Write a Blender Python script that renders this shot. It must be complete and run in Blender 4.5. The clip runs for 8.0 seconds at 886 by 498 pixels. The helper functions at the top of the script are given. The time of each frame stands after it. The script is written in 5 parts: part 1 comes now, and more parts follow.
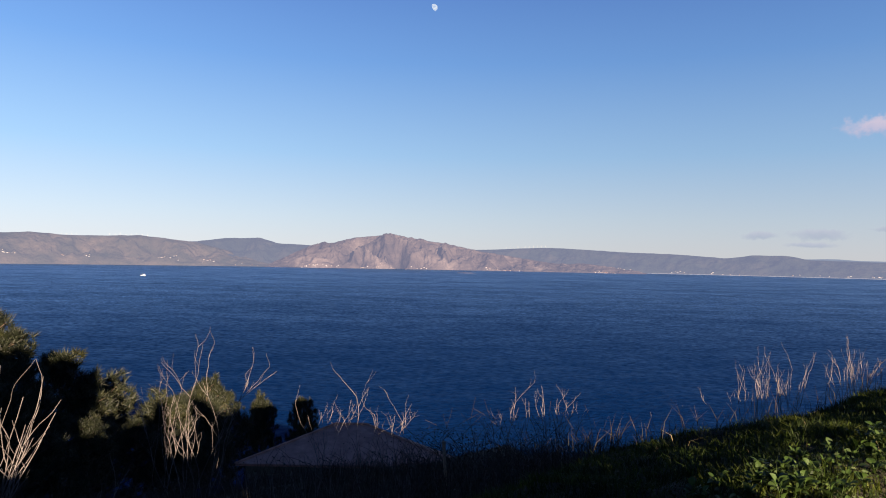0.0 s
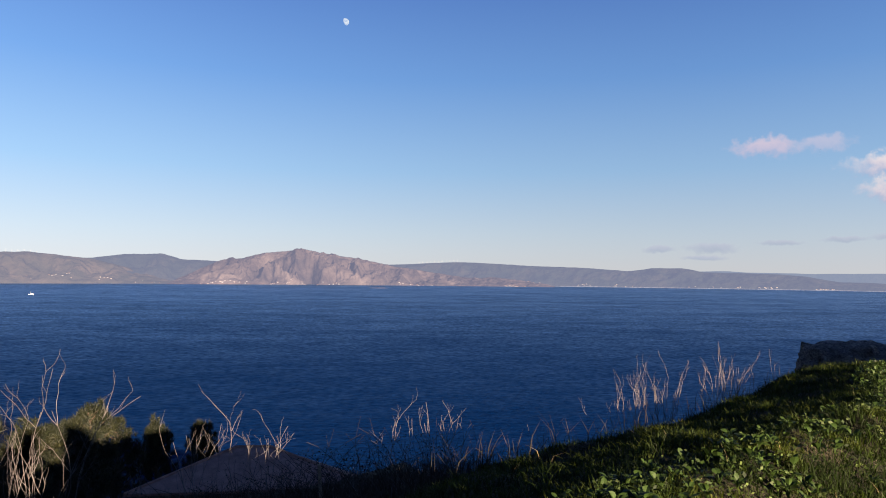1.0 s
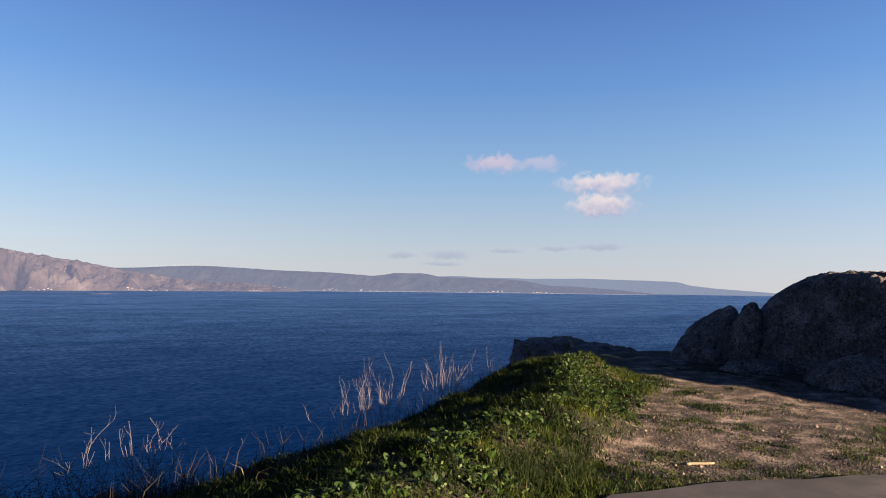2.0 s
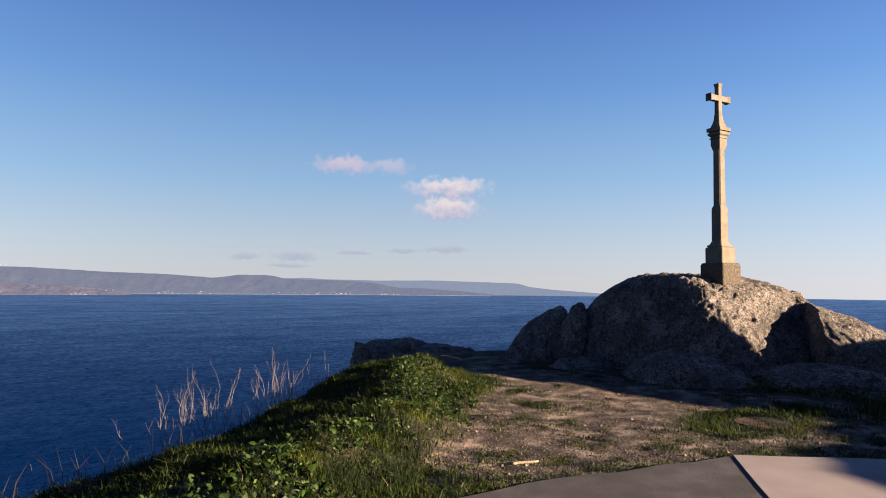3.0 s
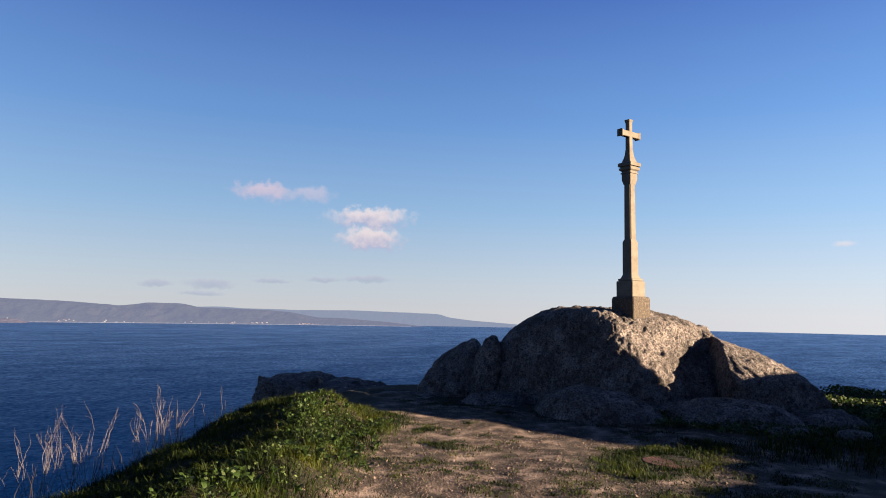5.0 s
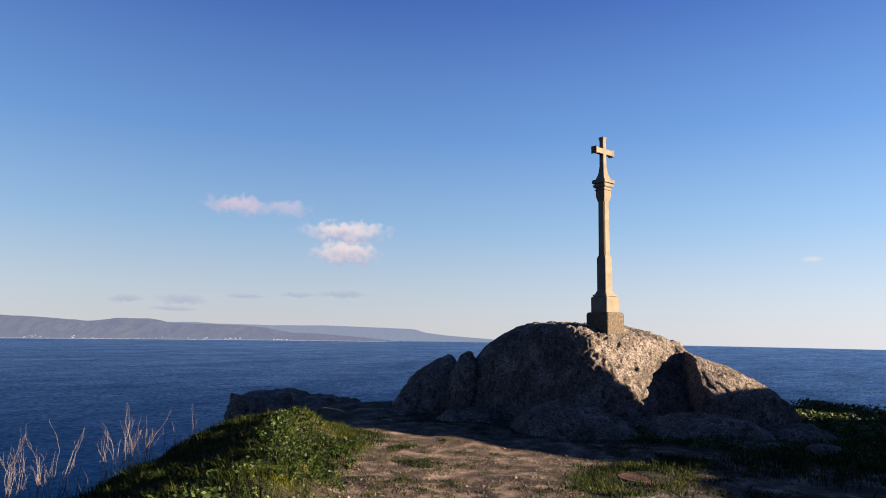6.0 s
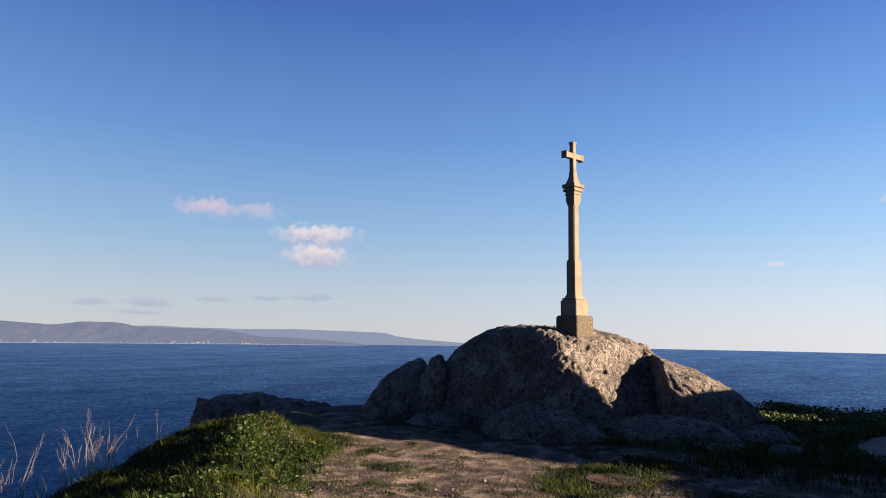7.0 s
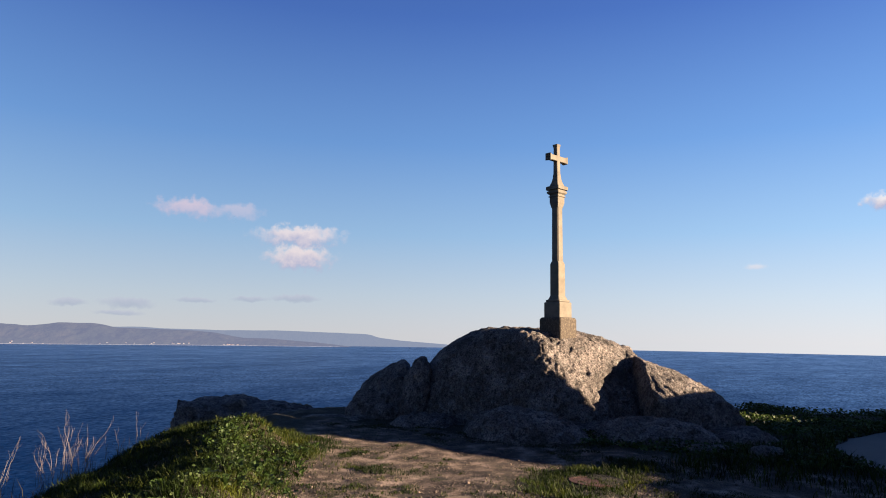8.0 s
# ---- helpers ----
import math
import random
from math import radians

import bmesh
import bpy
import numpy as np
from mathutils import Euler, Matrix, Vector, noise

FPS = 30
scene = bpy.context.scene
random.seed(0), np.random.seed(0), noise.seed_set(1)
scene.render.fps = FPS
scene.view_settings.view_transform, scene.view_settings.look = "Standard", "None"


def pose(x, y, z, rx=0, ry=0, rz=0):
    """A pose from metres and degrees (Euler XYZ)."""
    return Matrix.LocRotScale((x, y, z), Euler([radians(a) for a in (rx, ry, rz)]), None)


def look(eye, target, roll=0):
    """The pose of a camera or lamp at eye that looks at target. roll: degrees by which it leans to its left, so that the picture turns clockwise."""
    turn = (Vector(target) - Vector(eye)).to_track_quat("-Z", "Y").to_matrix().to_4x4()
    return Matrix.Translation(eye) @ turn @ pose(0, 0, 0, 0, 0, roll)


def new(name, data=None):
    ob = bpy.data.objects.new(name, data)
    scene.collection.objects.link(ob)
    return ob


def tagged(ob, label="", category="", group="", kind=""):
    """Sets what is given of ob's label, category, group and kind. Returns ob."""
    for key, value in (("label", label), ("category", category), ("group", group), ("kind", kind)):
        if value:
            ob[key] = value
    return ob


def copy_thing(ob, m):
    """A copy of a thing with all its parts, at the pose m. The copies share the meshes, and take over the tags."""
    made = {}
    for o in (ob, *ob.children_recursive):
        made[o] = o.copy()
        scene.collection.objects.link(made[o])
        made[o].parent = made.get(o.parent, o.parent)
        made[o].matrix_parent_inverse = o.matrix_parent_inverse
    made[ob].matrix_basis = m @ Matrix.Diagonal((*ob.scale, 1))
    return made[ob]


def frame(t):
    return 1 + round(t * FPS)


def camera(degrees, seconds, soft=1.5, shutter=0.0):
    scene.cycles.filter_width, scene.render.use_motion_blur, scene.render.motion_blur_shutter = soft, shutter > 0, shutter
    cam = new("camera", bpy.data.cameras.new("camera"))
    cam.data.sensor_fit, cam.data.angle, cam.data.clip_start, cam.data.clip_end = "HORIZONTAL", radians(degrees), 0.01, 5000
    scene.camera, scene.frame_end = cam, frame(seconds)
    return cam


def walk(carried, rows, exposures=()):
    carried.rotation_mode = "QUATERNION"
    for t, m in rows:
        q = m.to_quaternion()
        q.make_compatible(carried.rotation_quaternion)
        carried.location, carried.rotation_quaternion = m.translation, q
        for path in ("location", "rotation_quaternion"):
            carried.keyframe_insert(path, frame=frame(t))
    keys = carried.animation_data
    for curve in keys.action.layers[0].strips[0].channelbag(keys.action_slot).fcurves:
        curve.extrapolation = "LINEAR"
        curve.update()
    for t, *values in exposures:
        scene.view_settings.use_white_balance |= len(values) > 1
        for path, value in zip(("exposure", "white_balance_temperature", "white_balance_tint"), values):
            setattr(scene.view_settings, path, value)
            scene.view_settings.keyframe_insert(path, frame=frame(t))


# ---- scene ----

# ---------- camera ----------
cam = camera(67.2, 8.0, soft=1.0)
EYE = 1.6
PATH = [
    (0.0, 0.000, 0.000, 0.000, 0.000, 0.774, -1.072),
    (0.5, 0.204, 0.207, -0.015, -0.217, 1.205, -0.694),
    (1.0, 0.510, 0.303, -0.022, -7.457, 2.147, -0.578),
    (1.5, 0.705, 0.473, -0.052, -18.822, 2.714, -0.794),
    (2.0, 0.906, 0.585, -0.059, -28.974, 2.760, -0.631),
    (2.2, 0.947, 0.630, -0.061, -32.517, 2.659, -0.443),
    (3.3, 1.306, 0.726, -0.059, -44.097, 3.290, -0.579),
    (3.5, 1.393, 0.765, -0.062, -45.279, 3.397, -0.577),
    (4.0, 1.569, 0.826, -0.036, -47.129, 3.798, -0.812),
    (4.5, 1.625, 0.864, -0.036, -47.933, 4.774, -0.957),
    (6.0, 1.638, 0.875, -0.013, -50.798, 7.033, -0.863),
    (6.5, 1.651, 0.871, -0.022, -52.068, 7.276, -0.877),
    (7.0, 1.662, 0.871, -0.020, -53.242, 7.380, -0.819),
    (7.5, 1.661, 0.879, -0.015, -54.145, 7.456, -0.800),
    (8.0, 1.665, 0.889, -0.016, -54.684, 7.523, -0.869),
]
EXPOSURE = 2.70
walk(cam, [(t, pose(x, y, EYE + z, 90 + pitch, roll, yaw)) for t, x, y, z, yaw, pitch, roll in PATH], exposures=[(0.0, EXPOSURE), (8.0, EXPOSURE)])

# ---------- sky and sun ----------
SUN_AZ, SUN_EL = radians(158), radians(12)          # clockwise from +y, above the horizon
TO_SUN = Vector((math.sin(SUN_AZ) * math.cos(SUN_EL), math.cos(SUN_AZ) * math.cos(SUN_EL), math.sin(SUN_EL)))
world = bpy.data.worlds.new("sky")
scene.world = world
world.use_nodes = True
wn, wl = world.node_tree.nodes, world.node_tree.links
wn.clear()
sky = wn.new("ShaderNodeTexSky")
sky.sky_type, sky.sun_disc = "NISHITA", False
sky.sun_elevation, sky.sun_rotation = SUN_EL, SUN_AZ
sky.altitude, sky.air_density, sky.dust_density, sky.ozone_density = 80, 1.0, 0.6, 3.0
coord = wn.new("ShaderNodeTexCoord")
split = wn.new("ShaderNodeSeparateXYZ")
wl.new(coord.outputs["Generated"], split.inputs[0])
ramp = wn.new("ShaderNodeValToRGB")
# clear winter sky by the sine of the height: pale and slightly warm at the horizon, deep blue above
SKY = [(0.0, (0.74, 0.745, 0.79)), (0.06, (0.60, 0.70, 0.83)), (0.15, (0.36, 0.575, 0.865)), (0.28, (0.175, 0.375, 0.79)), (0.45, (0.073, 0.18, 0.58)), (0.7, (0.025, 0.07, 0.26))]
ramp.color_ramp.elements[0].position, ramp.color_ramp.elements[0].color = SKY[0][0], (*SKY[0][1], 1)
ramp.color_ramp.elements[1].position, ramp.color_ramp.elements[1].color = SKY[-1][0], (*SKY[-1][1], 1)
for p, c in SKY[1:-1]:
    ramp.color_ramp.elements.new(p).color = (*c, 1)
wl.new(split.outputs["Z"], ramp.inputs[0])
dim = wn.new("ShaderNodeVectorMath")
dim.operation = "SCALE"
dim.inputs["Scale"].default_value = 0.12
wl.new(sky.outputs[0], dim.inputs[0])
mul = wn.new("ShaderNodeMix")
mul.data_type = "RGBA"
mul.inputs[0].default_value = 0.85
wl.new(dim.outputs[0], mul.inputs[6])
wl.new(ramp.outputs[0], mul.inputs[7])
bg = wn.new("ShaderNodeBackground")
bg.inputs[1].default_value = 0.15
# clear air scatters least at right angles to the glow round the low sun, and most towards and away from it
GLOW_AZ = radians(120)
aim = wn.new("ShaderNodeVectorMath")
aim.operation = "DOT_PRODUCT"
aim.inputs[1].default_value = (math.sin(GLOW_AZ), math.cos(GLOW_AZ), 0)
wl.new(coord.outputs["Generated"], aim.inputs[0])
sq = wn.new("ShaderNodeMath")
sq.operation = "MULTIPLY"
wl.new(aim.outputs["Value"], sq.inputs[0])
wl.new(aim.outputs["Value"], sq.inputs[1])
ph = wn.new("ShaderNodeMath")
ph.operation = "MULTIPLY_ADD"
ph.inputs[1].default_value, ph.inputs[2].default_value = 0.42, 0.90
wl.new(sq.outputs[0], ph.inputs[0])
lit = wn.new("ShaderNodeVectorMath")
lit.operation = "SCALE"
wl.new(mul.outputs[2], lit.inputs[0])
wl.new(ph.outputs[0], lit.inputs["Scale"])
wl.new(lit.outputs[0], bg.inputs[0])
wout = wn.new("ShaderNodeOutputWorld")
wl.new(bg.outputs[0], wout.inputs[0])

sun_data = bpy.data.lights.new("sun", "SUN")
sun_data.energy, sun_data.angle, sun_data.color = 5.0, radians(0.53), (1.0, 0.76, 0.53)
sun = new("sun", sun_data)
sun.matrix_world = look(TO_SUN * 100, (0, 0, 0))

# ---------- materials ----------
def rgb(c):
    return (*c, 1)


def material(name, colours, scale=4.0, detail=8.0, rough=0.9, bump=0.3, bump_scale=30.0, fine=None, island=0.0, metal=0.0, spec=0.3, translucent=0.0):
    """A surface whose colour runs through `colours` with noise of two sizes, with fine relief."""
    m = bpy.data.materials.new(name)
    m.use_nodes = True
    colours = [tuple(0.50 * v for v in c) for c in colours]
    n, l = m.node_tree.nodes, m.node_tree.links
    b = n["Principled BSDF"]
    b.inputs["Roughness"].default_value, b.inputs["Metallic"].default_value = rough, metal
    b.inputs["Specular IOR Level"].default_value = spec
    tc = n.new("ShaderNodeTexCoord")
    no = n.new("ShaderNodeTexNoise")
    no.inputs["Scale"].default_value, no.inputs["Detail"].default_value, no.inputs["Roughness"].default_value = scale, detail, 0.62
    l.new(tc.outputs["Object"], no.inputs["Vector"])
    cr = n.new("ShaderNodeValToRGB")
    e = cr.color_ramp.elements
    e[0].position, e[0].color = 0.3, rgb(colours[0])
    e[1].position, e[1].color = 0.7, rgb(colours[-1])
    for k, c in enumerate(colours[1:-1]):
        e.new(0.3 + 0.4 * (k + 1) / (len(colours) - 1)).color = rgb(c)
    l.new(no.outputs["Fac"], cr.inputs[0])
    out = cr.outputs[0]
    if fine:
        f2 = n.new("ShaderNodeTexNoise")
        f2.inputs["Scale"].default_value, f2.inputs["Detail"].default_value = bump_scale * 1.7, 6
        l.new(tc.outputs["Object"], f2.inputs["Vector"])
        r2 = n.new("ShaderNodeMapRange")
        r2.inputs[1].default_value, r2.inputs[2].default_value, r2.inputs[3].default_value, r2.inputs[4].default_value = 0.3, 0.7, 1 - fine, 1 + fine
        l.new(f2.outputs["Fac"], r2.inputs[0])
        mx = n.new("ShaderNodeMix")
        mx.data_type, mx.blend_type = "RGBA", "MULTIPLY"
        mx.inputs[0].default_value = 1
        l.new(out, mx.inputs[6])
        l.new(r2.outputs[0], mx.inputs[7])
        out = mx.outputs[2]
    if island:
        g = n.new("ShaderNodeNewGeometry")
        r3 = n.new("ShaderNodeMapRange")
        r3.inputs[3].default_value, r3.inputs[4].default_value = 1 - island, 1 + island
        l.new(g.outputs["Random Per Island"], r3.inputs[0])
        mx = n.new("ShaderNodeMix")
        mx.data_type, mx.blend_type = "RGBA", "MULTIPLY"
        mx.inputs[0].default_value = 1
        l.new(out, mx.inputs[6])
        l.new(r3.outputs[0], mx.inputs[7])
        out = mx.outputs[2]
    l.new(out, b.inputs["Base Color"])
    if bump:
        bn = n.new("ShaderNodeTexNoise")
        bn.inputs["Scale"].default_value, bn.inputs["Detail"].default_value = bump_scale, 8
        l.new(tc.outputs["Object"], bn.inputs["Vector"])
        bp = n.new("ShaderNodeBump")
        bp.inputs["Strength"].default_value, bp.inputs["Distance"].default_value = bump, 1.0 / bump_scale
        l.new(bn.outputs["Fac"], bp.inputs["Height"])
        l.new(bp.outputs[0], b.inputs["Normal"])
    if translucent:
        tr = n.new("ShaderNodeBsdfTranslucent")
        l.new(out, tr.inputs["Color"])
        ms = n.new("ShaderNodeMixShader")
        ms.inputs[0].default_value = translucent
        l.new(b.outputs[0], ms.inputs[1])
        l.new(tr.outputs[0], ms.inputs[2])
        l.new(ms.outputs[0], n["Material Output"].inputs[0])
    return m


def granite_material():
    """Weathered coarse granite: grey-brown with a crystal speckle, pale and dark lichen, algae streaks, pitted skin and cracks."""
    m = material("granite", [(0.12, 0.101, 0.091), (0.28, 0.235, 0.212), (0.52, 0.44, 0.395)], scale=2.4, rough=0.93, bump=0.0, bump_scale=20, fine=0.8)
    n, l = m.node_tree.nodes, m.node_tree.links
    b = n["Principled BSDF"]
    tc = n.new("ShaderNodeTexCoord")

    def grain(scale, detail, rough, lo, hi, to_lo=0.0, to_hi=1.0, shift=(0, 0, 0), stretch=(1, 1, 1)):
        mp = n.new("ShaderNodeMapping")
        mp.inputs["Location"].default_value, mp.inputs["Scale"].default_value = shift, stretch
        l.new(tc.outputs["Object"], mp.inputs[0])
        t = n.new("ShaderNodeTexNoise")
        t.inputs["Scale"].default_value, t.inputs["Detail"].default_value, t.inputs["Roughness"].default_value = scale, detail, rough
        l.new(mp.outputs[0], t.inputs["Vector"])
        r = n.new("ShaderNodeMapRange")
        r.inputs[1].default_value, r.inputs[2].default_value, r.inputs[3].default_value, r.inputs[4].default_value = lo, hi, to_lo, to_hi
        l.new(t.outputs["Fac"], r.inputs[0])
        return t.outputs["Fac"], r.outputs[0], t.outputs["Color"]

    def over(base, fac, colour):
        mx = n.new("ShaderNodeMix")
        mx.data_type = "RGBA"
        mx.inputs[7].default_value = rgb(colour)
        l.new(fac, mx.inputs[0])
        l.new(base, mx.inputs[6])
        return mx.outputs[2]

    colour = b.inputs["Base Color"].links[0].from_socket
    colour = over(colour, grain(13, 8, 0.7, 0.55, 0.62, 0, 0.75, (5, 2, 8))[1], (0.25, 0.238, 0.215))
    colour = over(colour, grain(8, 9, 0.72, 0.53, 0.61, 0, 0.85, (1, 9, 4))[1], (0.020, 0.018, 0.016))
    colour = over(colour, grain(1.9, 10, 0.7, 0.52, 0.66, 0, 0.75, (3, 7, 1), (1, 1, 0.5))[1], (0.033, 0.028, 0.023))
    l.new(colour, b.inputs["Base Color"])
    coarse = grain(6.5, 12, 0.74, 0, 1, 0, 1)
    pits = grain(17, 6, 0.7, 0.38, 0.52, -0.20, 0.0, (2, 2, 2))
    vo = n.new("ShaderNodeTexVoronoi")
    vo.feature = "DISTANCE_TO_EDGE"
    vo.inputs["Scale"].default_value = 0.75
    wob = n.new("ShaderNodeVectorMath")
    wob.operation = "MULTIPLY_ADD"
    wob.inputs[1].default_value = (0.8, 0.8, 0.8)
    l.new(coarse[2], wob.inputs[0])
    l.new(tc.outputs["Object"], wob.inputs[2])
    l.new(wob.outputs[0], vo.inputs["Vector"])
    cr = n.new("ShaderNodeMapRange")
    cr.inputs[1].default_value, cr.inputs[2].default_value, cr.inputs[3].default_value, cr.inputs[4].default_value = 0.0, 0.016, -0.3, 0.0
    l.new(vo.outputs["Distance"], cr.inputs[0])
    total = coarse[0]
    for extra in (pits[1], cr.outputs[0]):
        ad = n.new("ShaderNodeMath")
        l.new(total, ad.inputs[0])
        l.new(extra, ad.inputs[1])
        total = ad.outputs[0]
    bp = n.new("ShaderNodeBump")
    bp.inputs["Strength"].default_value, bp.inputs["Distance"].default_value = 1.0, 0.13
    l.new(total, bp.inputs["Height"])
    l.new(bp.outputs[0], b.inputs["Normal"])
    return m


GRANITE = granite_material()
CROSS_STONE = material("cut_stone", [(0.155, 0.132, 0.100), (0.210, 0.180, 0.138), (0.255, 0.220, 0.170)], scale=5, rough=0.9, bump=0.25, bump_scale=70, fine=0.12)
BASE_STONE = material("rough_base_stone", [(0.055, 0.043, 0.033), (0.10, 0.078, 0.058), (0.22, 0.18, 0.13)], scale=22, rough=0.95, bump=0.6, bump_scale=60, fine=0.4)
GRASS = material("grass", [(0.006, 0.015, 0.001), (0.022, 0.041, 0.003), (0.092, 0.108, 0.010)], scale=1.8, rough=0.65, bump=0, island=0.6, spec=0.15, translucent=0.3)
DRY_GRASS = material("dry_grass", [(0.10, 0.075, 0.03), (0.2, 0.15, 0.07), (0.30, 0.23, 0.12)], scale=1.5, rough=0.8, bump=0, island=0.5, translucent=0.2)
LEAF = material("broad_leaf", [(0.010, 0.026, 0.004), (0.042, 0.078, 0.012), (0.18, 0.235, 0.065)], scale=3.0, rough=0.6, bump=0.2, bump_scale=60, island=0.55, spec=0.22, translucent=0.3)
# bramble tones taken down near black for the shade on the slope
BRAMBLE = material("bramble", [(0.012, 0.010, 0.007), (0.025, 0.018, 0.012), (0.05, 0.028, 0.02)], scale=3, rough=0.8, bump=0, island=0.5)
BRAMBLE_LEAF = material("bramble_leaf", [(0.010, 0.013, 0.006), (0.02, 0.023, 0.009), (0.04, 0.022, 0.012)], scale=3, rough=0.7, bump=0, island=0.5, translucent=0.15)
STALK = material("dry_stalk", [(0.075, 0.063, 0.062), (0.14, 0.122, 0.122), (0.25, 0.225, 0.228)], scale=6, rough=0.8, bump=0.2, bump_scale=90, island=0.2)
WEATHERED_WOOD = material("weathered_wood", [(0.3, 0.22, 0.15), (0.42, 0.32, 0.22)], scale=20, rough=0.85, bump=0.4, bump_scale=60, fine=0.3)
BARK = material("bark", [(0.05, 0.035, 0.025), (0.12, 0.085, 0.06)], scale=6, rough=0.95, bump=0.8, bump_scale=18)
NEEDLE = material("pine_needles", [(0.005, 0.009, 0.003), (0.012, 0.017, 0.005), (0.040, 0.040, 0.010)], scale=1.0, rough=0.6, bump=0, island=0.5, translucent=0.15)
ASPHALT = material("old_asphalt", [(0.045, 0.040, 0.042), (0.075, 0.067, 0.069), (0.13, 0.117, 0.12)], scale=2.2, rough=0.9, bump=0.5, bump_scale=120, fine=0.3)
CONCRETE = material("concrete", [(0.33, 0.275, 0.262), (0.40, 0.335, 0.32), (0.46, 0.39, 0.37)], scale=1.7, rough=0.88, bump=0.25, bump_scale=110, fine=0.12)
PATH_TAR = material("path_tar", [(0.09, 0.09, 0.095), (0.12, 0.12, 0.125)], scale=1.2, rough=0.8, bump=0.3, bump_scale=120, fine=0.15)
ROOF_TILE = material("roof_tile", [(0.26, 0.135, 0.11), (0.38, 0.20, 0.165), (0.48, 0.27, 0.22)], scale=1.3, rough=0.85, bump=0.2, bump_scale=12, fine=0.2)
WHITE_WALL = material("white_wall", [(0.12, 0.115, 0.11), (0.18, 0.175, 0.17)], scale=0.8, rough=0.85, bump=0.1, bump_scale=40)
RUST = material("rusty_iron", [(0.05, 0.018, 0.016), (0.09, 0.034, 0.03), (0.13, 0.055, 0.05)], scale=9, rough=0.85, bump=0.4, bump_scale=60, fine=0.3)
SHADE_WALL = material("shade_wall", [(0.25, 0.22, 0.19), (0.4, 0.36, 0.31)], scale=2, rough=0.9, bump=0.4, bump_scale=10, fine=0.2)
PEBBLE = material("pebble", [(0.15, 0.11, 0.09), (0.32, 0.25, 0.20)], scale=6, rough=0.9, bump=0.2, bump_scale=60, island=0.35)
SCRUB = material("scrub", [(0.012, 0.016, 0.007), (0.028, 0.032, 0.013), (0.06, 0.052, 0.027)], scale=0.8, rough=0.95, bump=0.8, bump_scale=3, fine=0.4)
TURBINE_GREY = material("turbine_grey", [(0.32, 0.33, 0.36), (0.38, 0.39, 0.42)], scale=0.3, rough=0.6, bump=0)
BOAT_PAINT = material("boat_paint", [(0.75, 0.75, 0.75), (0.8, 0.8, 0.8)], scale=0.3, rough=0.5, bump=0)


def ground_material():
    """Earth and turf, with a trodden gravel path where the attribute 'path' is 1."""
    m = material("earth", [(0.014, 0.014, 0.007), (0.03, 0.027, 0.012), (0.06, 0.048, 0.024)], scale=1.3, rough=0.95, bump=0.0, bump_scale=40, fine=0.4)
    n, l = m.node_tree.nodes, m.node_tree.links
    b = n["Principled BSDF"]
    earth = b.inputs["Base Color"].links[0].from_socket
    tc = n.new("ShaderNodeTexCoord")
    a = n.new("ShaderNodeAttribute")
    a.attribute_name = "path"
    n1 = n.new("ShaderNodeTexNoise")
    n1.inputs["Scale"].default_value, n1.inputs["Detail"].default_value = 3.2, 10
    l.new(tc.outputs["Object"], n1.inputs["Vector"])
    gr = n.new("ShaderNodeValToRGB")
    e = gr.color_ramp.elements
    e[0].position, e[0].color = 0.40, (0.018, 0.013, 0.010, 1)
    e[1].position, e[1].color = 0.70, (0.225, 0.172, 0.142, 1)
    e.new(0.52).color = (0.060, 0.043, 0.033, 1)
    l.new(n1.outputs["Fac"], gr.inputs[0])
    n2 = n.new("ShaderNodeTexNoise")
    n2.inputs["Scale"].default_value, n2.inputs["Detail"].default_value = 38, 6
    l.new(tc.outputs["Object"], n2.inputs["Vector"])
    r2 = n.new("ShaderNodeMapRange")
    r2.inputs[1].default_value, r2.inputs[2].default_value, r2.inputs[3].default_value, r2.inputs[4].default_value = 0.3, 0.7, 0.72, 1.22
    l.new(n2.outputs["Fac"], r2.inputs[0])
    mg = n.new("ShaderNodeMix")
    mg.data_type, mg.blend_type = "RGBA", "MULTIPLY"
    mg.inputs[0].default_value = 1
    l.new(gr.outputs[0], mg.inputs[6])
    l.new(r2.outputs[0], mg.inputs[7])
    sm = n.new("ShaderNodeMath")
    sm.operation = "MULTIPLY_ADD"
    sm.inputs[1].default_value = 1.0
    n3 = n.new("ShaderNodeTexNoise")
    n3.inputs["Scale"].default_value, n3.inputs["Detail"].default_value = 2.6, 6
    l.new(tc.outputs["Object"], n3.inputs["Vector"])
    l.new(a.outputs["Fac"], sm.inputs[0])
    l.new(n3.outputs["Fac"], sm.inputs[2])
    mr = n.new("ShaderNodeMapRange")
    mr.inputs[1].default_value, mr.inputs[2].default_value = 0.85, 1.1
    l.new(sm.outputs[0], mr.inputs[0])
    mx = n.new("ShaderNodeMix")
    mx.data_type = "RGBA"
    l.new(mr.outputs[0], mx.inputs[0])
    l.new(earth, mx.inputs[6])
    l.new(mg.outputs[2], mx.inputs[7])
    l.new(mx.outputs[2], b.inputs["Base Color"])
    bp = n.new("ShaderNodeBump")
    bp.inputs["Strength"].default_value, bp.inputs["Distance"].default_value = 1.0, 0.05
    l.new(n2.outputs["Fac"], bp.inputs["Height"])
    l.new(bp.outputs[0], b.inputs["Normal"])
    return m


